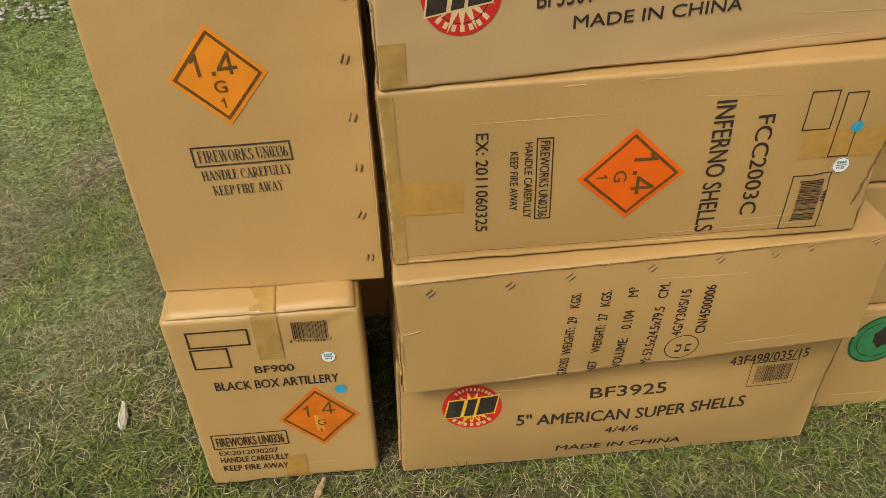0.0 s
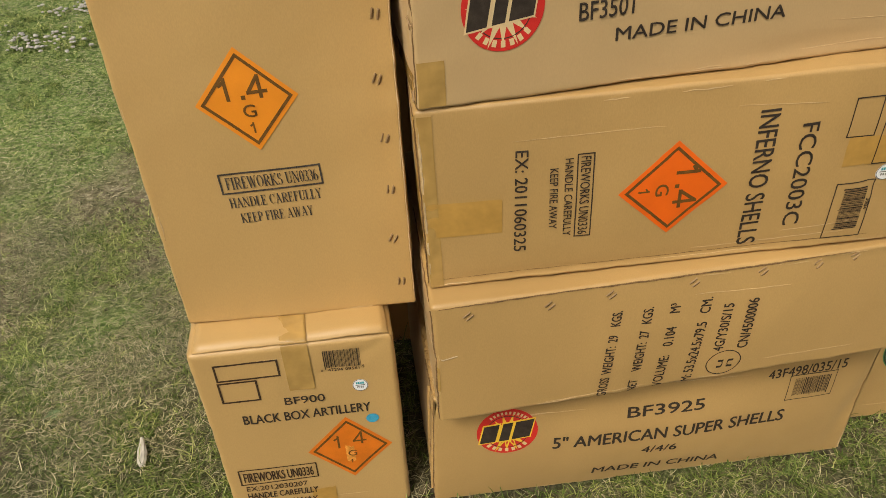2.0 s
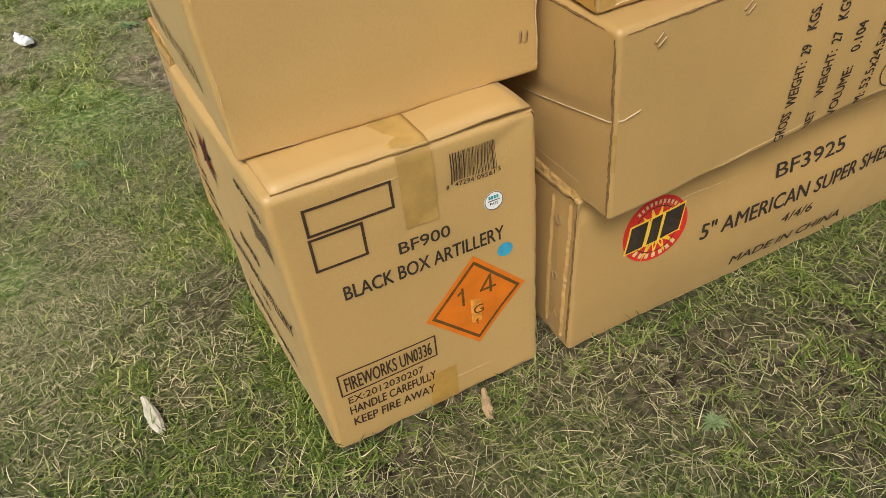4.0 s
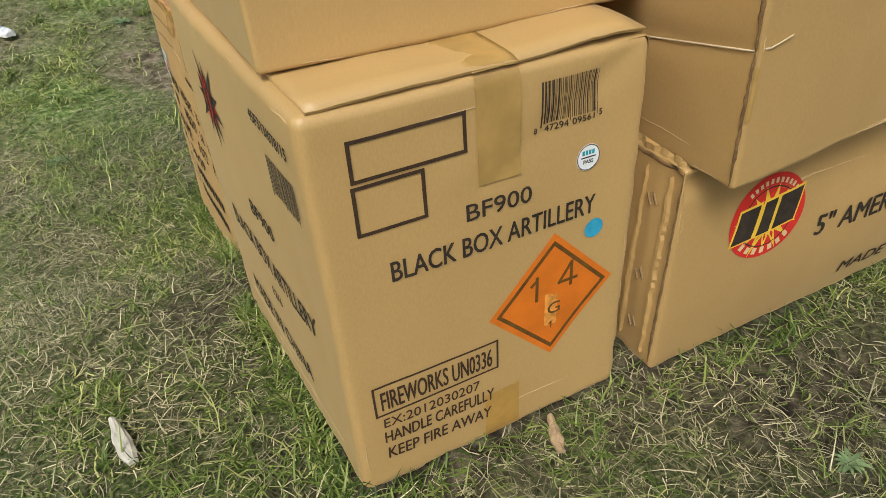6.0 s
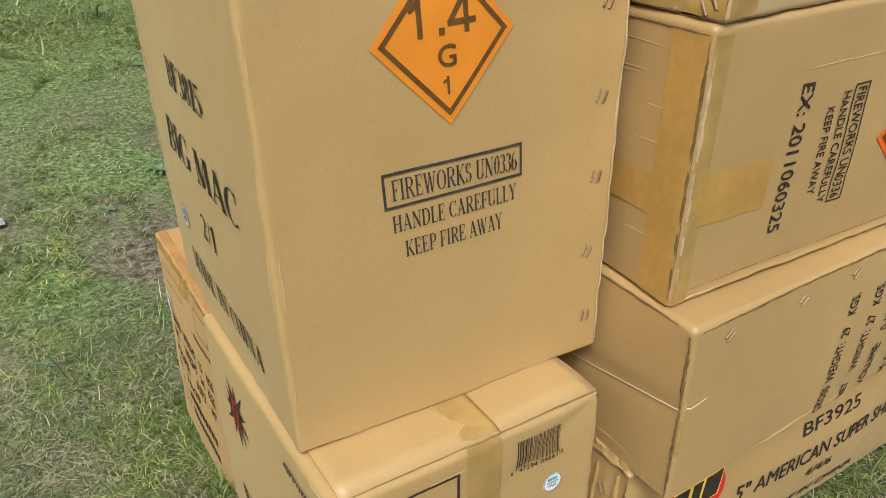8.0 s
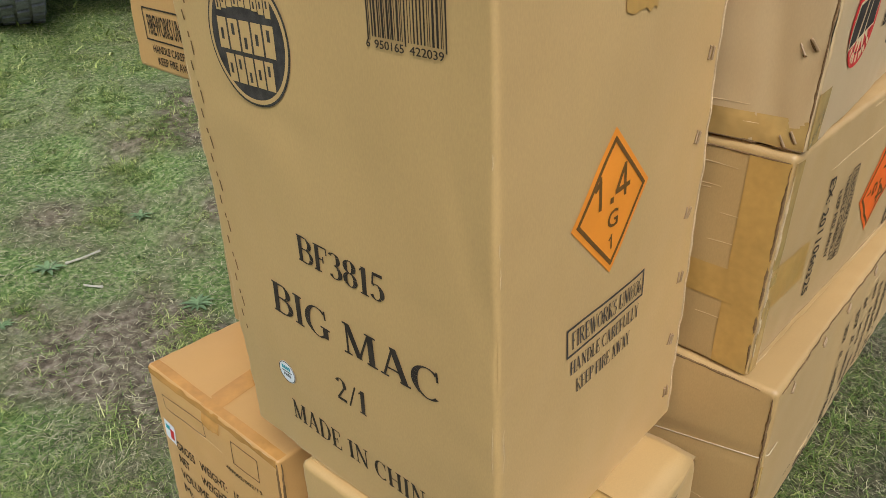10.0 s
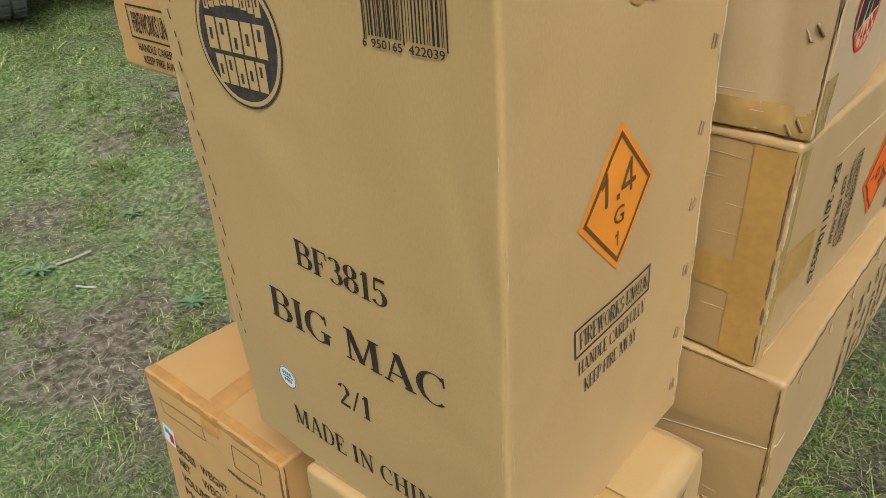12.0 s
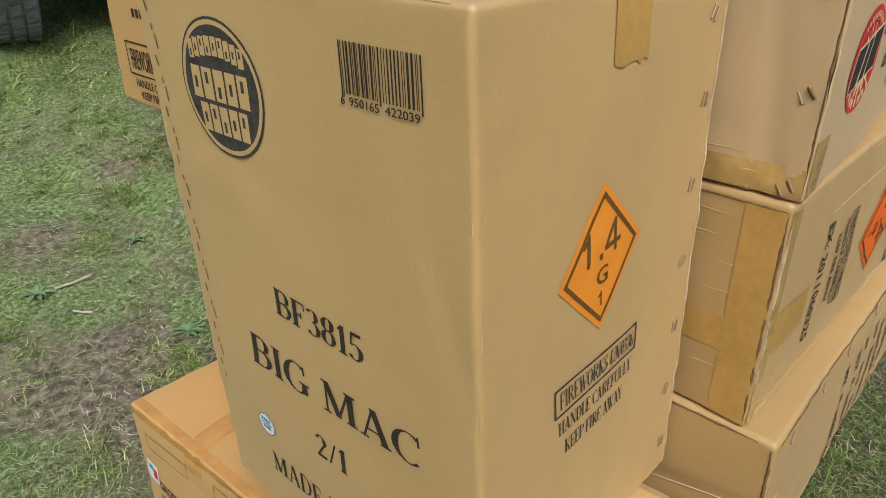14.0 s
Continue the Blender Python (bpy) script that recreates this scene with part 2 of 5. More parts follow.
class Carton:
    """A corrugated carton. Its local x runs along the front, y to the back, z up; the origin is the front left bottom corner.
    lean: sideways and backward shift per height; skew: sideways shift per depth; rise: extra height along the front."""

    def __init__(self, at, size, material, label, yaw=0, tilt=0, lean=(0, 0), skew=0, bulge=None, rise=0, heel=0, radius=0.006, dents=0.0022, seed=1, group="stacked cartons", step=0.012, crease=()):
        self.size, self.lean, self.skew, self.radius, self.dents, self.seed, self.rise, self.heel, self.crease = Vector(size), lean, skew, radius, dents, seed, rise, heel, crease
        self.swell = {"front": 0.004, "left": 0.004, "top": 0.003, "right": 0.004, "back": 0.004, "bottom": 0.0}
        self.swell.update(bulge or {})
        self.thing = new("carton")
        self.thing.matrix_world = pose(*at, 0, -tilt, yaw)
        tagged(self.thing, label=label, category="carton", group=group)
        bm = bmesh.new()
        for face, (a, b, c, side) in FACES.items():
            us, vs = stops(size[a], radius, step), stops(size[b], radius, step)
            grid = [[bm.verts.new(self.spot(face, u, v)) for v in vs] for u in us]
            for i in range(len(us) - 1):
                for j in range(len(vs) - 1):
                    q = (grid[i][j], grid[i + 1][j], grid[i + 1][j + 1], grid[i][j + 1])
                    f = bm.faces.new(q if face in ("front", "right", "top") else q[::-1])
                    f.smooth = True
        bmesh.ops.remove_doubles(bm, verts=bm.verts, dist=0.00005)
        self.body = part("body", bm, material, self.thing)

    def spot(self, face, u, v, lift=0.0):
        """The place on a face at u across and v up (or back, on the top), raised by lift."""
        a, b, c, side = FACES[face]
        p = Vector((0, 0, 0))
        p[a], p[b], p[c] = u, v, self.size[c] * side
        r, s = self.radius, self.size
        inner = Vector([min(max(p[k], r), s[k] - r) for k in range(3)])
        n = p - inner
        n.normalize()
        q = inner + n * r
        names = (("left", "right"), ("front", "back"), ("bottom", "top"))
        for k in range(3):
            if abs(n[k]) > 0.05:
                i, j = [m for m in range(3) if m != k]
                amount = math.sin(math.pi * min(1, max(0, p[i] / s[i]))) * math.sin(math.pi * min(1, max(0, p[j] / s[j])))
                q[k] += n[k] * self.swell[names[k][n[k] > 0]] * amount
        w = noise.noise(q * 6 + Vector((self.seed * 3.1, 0, 0))) * self.dents + noise.noise(q * 24 + Vector((self.seed, 5, 0))) * self.dents * 0.35
        edge = min(sorted([min(p[k], s[k] - p[k]) for k in range(3)])[1], 0.03) / 0.03
        w += noise.noise(q * 45 + Vector((0, self.seed * 2.0, 0))) * 0.0016 * (1 - edge)
        for cf, cu, cv, ang, deep, wide in self.crease:
            if cf == face:
                d = (u - cu) * math.sin(ang) - (v - cv) * math.cos(ang)
                along = (u - cu) * math.cos(ang) + (v - cv) * math.sin(ang)
                w -= deep * math.exp(-(d / wide) ** 2) * math.exp(-(along / 0.12) ** 2)
        q += n * (w + lift)
        q.z += self.rise * q.x * (q.z / s.z) ** 12 + self.heel * q.x * max(0, 1 - q.z / s.z) ** 2
        q.x += self.lean[0] * q.z + self.skew * q.y
        q.y += self.lean[1] * q.z
        return q


def lay(box, face, name, u, v, points, faces, material, angle=0.0, lift=0.0006, parent=None, label=""):
    """Lay a flat figure on a face: its x runs along the reading direction, from the place (u, v)."""
    way = -1 if face == "left" else 1
    ca, sa = math.cos(radians(angle)), math.sin(radians(angle))
    bm = bmesh.new()
    vs = [bm.verts.new(box.spot(face, u + way * (x * ca - y * sa), v + x * sa + y * ca, lift + 0.0005)) for x, y in points]
    for f in faces:
        try:
            q = bm.faces.new([vs[i] for i in f])
            q.smooth = True
        except ValueError:
            pass
    bmesh.ops.recalc_face_normals(bm, faces=bm.faces)
    return part(name, bm, material, parent or box.thing, label)


def text(box, face, words, u, v, length, height, angle=0.0, material=None, bold=0.0, parent=None, lift=0.0007, slant=0.0):
    """Printed words fitted to a length and a letter height."""
    data = bpy.data.curves.new("words", "FONT")
    data.body, data.resolution_u, data.shear = words, 3, slant
    ob = new("words", data)
    bpy.context.view_layer.update()
    me = bpy.data.meshes.new_from_object(ob.evaluated_get(bpy.context.evaluated_depsgraph_get()))
    pts = [(p.co.x, p.co.y) for p in me.vertices]
    polys = [tuple(p.vertices) for p in me.polygons]
    bpy.data.objects.remove(ob)
    bpy.data.meshes.remove(me)
    bpy.data.curves.remove(data)
    x0, x1 = min(p[0] for p in pts), max(p[0] for p in pts)
    y0, y1 = min(p[1] for p in pts), max(p[1] for p in pts)
    pts = [((x - x0) / (x1 - x0) * length, (y - y0) / (y1 - y0) * height) for x, y in pts]
    heavy = height * (0.006 + 0.6 * max(0, bold))
    ob = lay(box, face, "printed_words", u, v, pts, polys, material or m_ink, angle, lift, parent)
    thicken(ob, box, face, u, v, pts, polys, angle, lift, heavy)
    return ob


def thicken(ob, box, face, u, v, pts, polys, angle, lift, heavy):
    """Spread the ink of printed words by overlaid, slightly shifted prints in the same mesh."""
    way = -1 if face == "left" else 1
    ca, sa = math.cos(radians(angle)), math.sin(radians(angle))
    bm = bmesh.new()
    bm.from_mesh(ob.data)
    for k, (dx, dy) in enumerate(((-1, 0), (1, 0), (0, 0.7), (0, -0.7))):
        vs = []
        for x, y in pts:
            x, y = x + dx * heavy, y + dy * heavy
            vs.append(bm.verts.new(box.spot(face, u + way * (x * ca - y * sa), v + x * sa + y * ca, lift + 0.0005 + 0.00008 * (k + 1))))
        for f in polys:
            try:
                bm.faces.new([vs[i] for i in f])
            except ValueError:
                pass
    bmesh.ops.recalc_face_normals(bm, faces=bm.faces)
    bm.to_mesh(ob.data)
    bm.free()


# letters with serifs: (width, strokes); stroke kinds: i stem, b bar, d slant, a arc
SERIF = {
    "I": (0.40, [("i", 0.20, 0, 1, 3)]),
    "B": (0.72, [("i", 0.17, 0, 1, 0), ("b", 0.05, 0.42, 0.975), ("b", 0.17, 0.42, 0.53), ("b", 0.05, 0.42, 0.025), ("a", 0.40, 0.75, 0.20, 0.225, -90, 90), ("a", 0.42, 0.275, 0.23, 0.25, -90, 90)]),
    "F": (0.62, [("i", 0.17, 0, 1, 1), ("b", 0.05, 0.57, 0.975), ("b", 0.17, 0.42, 0.5), ("d", 0.565, 1, 0.575, 0.74, 0.05), ("d", 0.41, 0.62, 0.41, 0.38, 0.05)]),
    "3": (0.52, [("a", 0.23, 0.75, 0.17, 0.22, -90, 150), ("a", 0.23, 0.27, 0.20, 0.25, -150, 90)]),
    "8": (0.54, [("a", 0.27, 0.75, 0.16, 0.22, 0, 360), ("a", 0.27, 0.27, 0.19, 0.25, 0, 360)]),
    "1": (0.42, [("i", 0.23, 0, 1, 1), ("d", 0.08, 0.84, 0.23, 0.96, 0.07)]),
    "5": (0.52, [("d", 0.12, 0.95, 0.46, 0.95, 0.11), ("d", 0.14, 0.97, 0.10, 0.55, 0.06), ("a", 0.22, 0.31, 0.20, 0.28, -150, 125)]),
    "G": (0.80, [("a", 0.41, 0.5, 0.32, 0.475, 48, 320), ("i", 0.64, 0.06, 0.42, 2), ("d", 0.64, 0.97, 0.66, 0.68, 0.05)]),
    "C": (0.72, [("a", 0.41, 0.5, 0.32, 0.475, 48, 312), ("d", 0.63, 0.98, 0.65, 0.68, 0.05)]),
    "M": (1.00, [("d", 0.15, 0, 0.15, 1, 0.06), ("d", 0.17, 1, 0.47, 0.03, 0.16), ("d", 0.47, 0.03, 0.78, 1, 0.06), ("i", 0.82, 0, 1, 3), ("b", 0.04, 0.26, 0.025), ("b", 0.04, 0.20, 0.975)]),
    "A": (0.80, [("d", 0.12, 0, 0.38, 1, 0.06), ("d", 0.38, 1, 0.67, 0, 0.17), ("b", 0.22, 0.55, 0.33), ("b", 0.02, 0.25, 0.025), ("b", 0.53, 0.80, 0.025)]),
    "2": (0.52, [("a", 0.25, 0.72, 0.17, 0.25, -30, 160), ("d", 0.40, 0.62, 0.09, 0.08, 0.09), ("d", 0.06, 0.06, 0.47, 0.06, 0.12)]),
    "/": (0.42, [("d", 0.05, -0.02, 0.37, 1, 0.07)]),
    "D": (0.78, [("i", 0.17, 0, 1, 0), ("b", 0.05, 0.40, 0.975), ("b", 0.05, 0.40, 0.025), ("a", 0.38, 0.5, 0.30, 0.475, -90, 90)]),
    "E": (0.68, [("i", 0.17, 0, 1, 0), ("b", 0.05, 0.58, 0.975), ("b", 0.17, 0.44, 0.5), ("b", 0.05, 0.60, 0.025), ("d", 0.57, 1, 0.58, 0.76, 0.05), ("d", 0.59, 0.0, 0.62, 0.25, 0.05), ("d", 0.43, 0.62, 0.43, 0.38, 0.05)]),
    "N": (0.82, [("d", 0.15, 0, 0.15, 1, 0.06), ("d", 0.15, 1, 0.66, 0.02, 0.17), ("d", 0.67, 0, 0.67, 1, 0.06), ("b", 0.04, 0.26, 0.025), ("b", 0.56, 0.79, 0.975), ("b", 0.04, 0.18, 0.975)]),
    "H": (0.84, [("i", 0.18, 0, 1, 3), ("i", 0.66, 0, 1, 3), ("b", 0.18, 0.66, 0.5)]),
    "R": (0.78, [("i", 0.17, 0, 1, 1), ("b", 0.05, 0.42, 0.975), ("b", 0.17, 0.42, 0.5), ("a", 0.40, 0.738, 0.20, 0.237, -90, 90), ("d", 0.38, 0.5, 0.66, 0.02, 0.16), ("b", 0.6, 0.78, 0.025)]),
    "W": (1.06, [("d", 0.12, 1, 0.32, 0, 0.15), ("d", 0.32, 0, 0.53, 0.95, 0.06), ("d", 0.50, 1, 0.71, 0, 0.15), ("d", 0.71, 0, 0.93, 1, 0.06), ("b", 0.01, 0.26, 0.975), ("b", 0.82, 1.04, 0.975)]),
    "O": (0.82, [("a", 0.41, 0.5, 0.31, 0.475, 0, 360)]),
    "0": (0.54, [("a", 0.27, 0.5, 0.18, 0.475, 0, 360)]),
    "K": (0.80, [("i", 0.17, 0, 1, 3), ("d", 0.22, 0.42, 0.64, 0.98, 0.06), ("d", 0.33, 0.56, 0.68, 0.02, 0.16), ("b", 0.53, 0.76, 0.975), ("b", 0.56, 0.80, 0.025)]),
    "S": (0.58, [("a", 0.28, 0.74, 0.17, 0.235, 30, 270), ("a", 0.28, 0.265, 0.19, 0.24, -150, 90), ("d", 0.44, 0.98, 0.45, 0.72, 0.05), ("d", 0.08, 0.02, 0.08, 0.28, 0.05)]),
    "U": (0.80, [("i", 0.18, 0.28, 1, 2), ("d", 0.64, 0.28, 0.64, 1, 0.06), ("a", 0.41, 0.28, 0.23, 0.255, 180, 360), ("b", 0.53, 0.76, 0.975)]),
    "6": (0.54, [("a", 0.27, 0.29, 0.19, 0.265, 0, 360), ("a", 0.36, 0.42, 0.28, 0.55, 100, 190)]),
    "L": (0.64, [("i", 0.17, 0, 1, 2), ("b", 0.05, 0.58, 0.025), ("d", 0.57, 0.0, 0.60, 0.28, 0.05)]),
    "Y": (0.76, [("d", 0.12, 1, 0.38, 0.45, 0.15), ("d", 0.38, 0.45, 0.64, 1, 0.06), ("i", 0.38, 0, 0.48, 1), ("b", 0.02, 0.26, 0.975), ("b", 0.53, 0.75, 0.975)]),
    "P": (0.68, [("i", 0.17, 0, 1, 1), ("b", 0.05, 0.40, 0.975), ("b", 0.17, 0.40, 0.47), ("a", 0.38, 0.722, 0.21, 0.253, -90, 90)]),
}


def serif_text(box, face, words, u, v, length, height, angle=0.0, material=None, parent=None, lift=0.0007):
    """Printed words in bold letters with serifs, stroke by stroke."""
    pts, polys, pen = [], [], 0.0

    def quad(a, b, c, d):
        n = len(pts)
        pts.extend((a, b, c, d))
        polys.append((n, n + 1, n + 2, n + 3))
    thick, thin = 0.165, 0.055
    for ch in words:
        if ch == " ":
            pen += 0.32
            continue
        wide, strokes = SERIF[ch]
        for st in strokes:
            k = st[0]
            if k == "i":
                x, y0, y1, feet = pen + st[1], st[2], st[3], st[4]
                quad((x - thick / 2, y0), (x + thick / 2, y0), (x + thick / 2, y1), (x - thick / 2, y1))
                for bit, y in ((1, y0 + 0.025), (2, y1 - 0.025)):
                    if feet & bit:
                        quad((x - 0.15, y - 0.025), (x + 0.15, y - 0.025), (x + 0.15, y + 0.025), (x - 0.15, y + 0.025))
            elif k == "b":
                quad((pen + st[1], st[3] - thin / 2), (pen + st[2], st[3] - thin / 2), (pen + st[2], st[3] + thin / 2), (pen + st[1], st[3] + thin / 2))
            elif k == "d":
                ax, ay, bx, by, w = pen + st[1], st[2], pen + st[3], st[4], st[5] / 2
                if abs(by - ay) > abs(bx - ax):
                    quad((ax - w, ay), (ax + w, ay), (bx + w, by), (bx - w, by))
                else:
                    quad((ax, ay - w), (bx, by - w), (bx, by + w), (ax, ay + w))
            else:
                cx, cy, rx, ry, a0, a1 = pen + st[1], *st[2:]
                n, prev = max(6, int(abs(a1 - a0) / 15)), None
                for i in range(n + 1):
                    a = radians(a0 + (a1 - a0) * i / n)
                    w = (thin + (thick - thin) * abs(math.cos(a)) ** 1.3) / 2
                    row = ((cx + (rx - w) * math.cos(a), cy + (ry - w * 0.6) * math.sin(a)), (cx + (rx + w) * math.cos(a), cy + (ry + w * 0.6) * math.sin(a)))
                    if prev:
                        quad(prev[0], prev[1], row[1], row[0])
                    prev = row
        pen += wide + 0.02
    pts = [(x / pen * length, y * height) for x, y in pts]
    way = -1 if face == "left" else 1
    ca, sa = math.cos(radians(angle)), math.sin(radians(angle))
    bm = bmesh.new()
    for q, f in enumerate(polys):
        vs = [bm.verts.new(box.spot(face, u + way * (pts[i][0] * ca - pts[i][1] * sa), v + pts[i][0] * sa + pts[i][1] * ca, lift + 0.0005 + 0.00006 * (q % 7))) for i in f]
        bm.faces.new(vs)
    bmesh.ops.recalc_face_normals(bm, faces=bm.faces)
    return part("printed_words", bm, material or m_ink, parent or box.thing)


def sheet(w, h, nx=8, ny=8, ragged=0.0):
    """A patch of w by h as points and faces; ragged: how far its short ends wander."""
    pts, faces = [], []
    for i in range(nx + 1):
        for j in range(ny + 1):
            x, y = w * i / nx, h * j / ny
            if ragged and j in (0, ny):
                y += random.uniform(-ragged, ragged)
            pts.append((x, y))
    for i in range(nx):
        for j in range(ny):
            a = i * (ny + 1) + j
            faces.append((a, a + ny + 1, a + ny + 2, a + 1))
    return pts, faces


def patch(box, face, name, u, v, w, h, material, angle=0.0, lift=0.0005, parent=None, label="", ragged=0.0, nx=8, ny=8):
    return lay(box, face, name, u, v, *sheet(w, h, nx, ny, ragged), material, angle, lift, parent, label)


def line_loop(corners, thick, closed=True, cuts=10):
    """A printed line of even thickness along a chain of corners."""
    pts, faces = [], []
    n = len(corners)
    for k in range(n if closed else n - 1):
        (ax, ay), (bx, by) = corners[k], corners[(k + 1) % n]
        d = math.hypot(bx - ax, by - ay)
        tx, ty = (bx - ax) / d, (by - ay) / d
        base = len(pts)
        for i in range(cuts + 1):
            f = (i / cuts) * (d + thick) - thick / 2
            x, y = ax + tx * f, ay + ty * f
            pts += [(x - ty * thick / 2, y + tx * thick / 2), (x + ty * thick / 2, y - tx * thick / 2)]
        for i in range(cuts):
            a = base + 2 * i
            faces.append((a, a + 1, a + 3, a + 2))
    return pts, faces


def outline(box, face, u, v, w, h, thick, material=None, angle=0.0, parent=None, name="printed_frame"):
    return lay(box, face, name, u, v, *line_loop([(0, 0), (w, 0), (w, h), (0, h)], thick), material or m_ink, angle, 0.0006, parent)


def disc(rx, ry, n=40, inner=0.0):
    pts = [(rx * math.cos(2 * math.pi * i / n), ry * math.sin(2 * math.pi * i / n)) for i in range(n)]
    if inner:
        pts += [(x * inner, y * inner) for x, y in pts]
        return pts, [(i, (i + 1) % n, n + (i + 1) % n, n + i) for i in range(n)]
    pts += [(x * 0.5, y * 0.5) for x, y in pts] + [(0, 0)]
    return pts, [(i, (i + 1) % n, n + (i + 1) % n, n + i) for i in range(n)] + [(n + i, n + (i + 1) % n, 2 * n) for i in range(n)]


def star(rx, ry, spikes, low, seed=3, top=1.0):
    rnd = random.Random(seed)
    pts = []
    for i in range(spikes * 2):
        a = math.pi * i / spikes + 0.1
        r = (rnd.uniform(0.75, 1.0) * top) if i % 2 == 0 else low
        pts.append((rx * r * math.cos(a), ry * r * math.sin(a)))
    n = len(pts)
    pts.append((0, 0))
    return pts, [(i, (i + 1) % n, n) for i in range(n)]


def bars(box, face, u, v, w, h, seed, angle=0.0, material=None, gap=0.5, parent=None):
    """A barcode: upright bars of uneven width in one print."""
    rnd = random.Random(seed)
    pts, faces, x = [], [], 0.0
    unit = w / 95
    while x < w - unit:
        t = unit * rnd.choice((0.9, 0.9, 1.8, 2.6))
        b = len(pts)
        low = -0.08 * h if x < 3 * unit or x > w - 5 * unit or abs(x - w / 2) < 2 * unit else 0
        for k in range(4):
            y = low + (h - low) * k / 3
            pts += [(x, y), (min(x + t, w), y)]
        for k in range(3):
            faces.append((b + 2 * k, b + 2 * k + 1, b + 2 * k + 3, b + 2 * k + 2))
        x += t + unit * rnd.choice((0.9, 1.4, 2.2))
    return lay(box, face, "barcode", u, v, pts, faces, material or m_ink, angle, 0.0007, parent)


def hazard(box, face, u, v, half_w, half_h, material, angle=0.0, digits="1.4", worn=False, bottom_line=True):
    """A diamond explosives label centred at (u, v)."""
    pts, faces = sheet(2, 2, 8, 8)
    pts = [((x - y) / 2 * half_w * 1.06, (x + y - 2) / 2 * half_h * 1.06) for x, y in pts]
    lab = lay(box, face, "hazard_label", u, v, pts, faces, material, angle, 0.0005, None, "orange diamond hazard label")
    k = 0.90
    ring = [(0, half_h * k), (half_w * k, 0), (0, -half_h * k), (-half_w * k, 0)]
    lay(box, face, "border_line", u, v, *line_loop(ring, 0.0045), m_hazard_ink, angle, 0.0009, lab)

    def at(x, y):
        way = -1 if face == "left" else 1
        ca, sa = math.cos(radians(angle)), math.sin(radians(angle))
        return u + way * (x * ca - y * sa), v + x * sa + y * ca
    s = half_h
    def digit(kind, x, y, w, h, pen):
        """A bold plain figure from straight strokes."""
        one = [[(0.62, 0), (0.62, 1)], [(0.60, 0.90), (0.12, 0.74)]]
        four = [[(0.70, 0), (0.70, 1)], [(0.64, 0.95), (0.06, 0.30)], [(0.02, 0.24), (1.0, 0.24)]]
        pts, faces = [], []
        for chain in (one if kind == 1 else four):
            p, f = line_loop([(cx * w, cy * h) for cx, cy in chain], pen, False, 4)
            faces += [tuple(i + len(pts) for i in q) for q in f]
            pts += p
        return lay(box, face, "printed_figure", *at(x * half_w, y * s), pts, faces, m_hazard_ink, angle, 0.0010, lab)
    if worn:
        digit(1, -0.38, 0.04, 0.17 * half_w, 0.38 * s, 0.05 * s)
        digit(4, 0.10, 0.12, 0.30 * half_w, 0.38 * s, 0.05 * s)
        text(box, face, "G", *at(-0.08 * half_w, -0.30 * s), 0.22 * half_w, 0.20 * s, angle, m_hazard_ink, 0.0, lab, 0.0010)
        digit(1, -0.05, -0.56, 0.07 * half_w, 0.12 * s, 0.02 * s)
        patch(box, face, "scuffed_patch", *at(-0.13 * half_w, -0.50 * s), 0.22 * half_w, 0.55 * s, m_label_scuff, angle, 0.0008, lab, "worn paler scuff on the print", 0.004, 4, 6)
    else:
        digit(1, -0.50, 0.06, 0.22 * half_w, 0.40 * s, 0.07 * s)
        patch(box, face, "printed_point", *at(-0.10 * half_w, 0.03 * s), 0.085 * half_w, 0.085 * s, m_hazard_ink, angle, 0.0010, lab, "", 0, 1, 1)
        digit(4, 0.06, 0.06, 0.36 * half_w, 0.40 * s, 0.07 * s)
        text(box, face, "G", *at(-0.13 * half_w, -0.34 * s), 0.26 * half_w, 0.26 * s, angle, m_hazard_ink, 0.02, lab, 0.0010)
        digit(1, -0.07, -0.66, 0.11 * half_w, 0.19 * s, 0.036 * s)
    return lab


m_label_scuff = mat("scuffed_label", (0.72, 0.30, 0.05), 0.6, 0.3, 120, 0.03, 700)


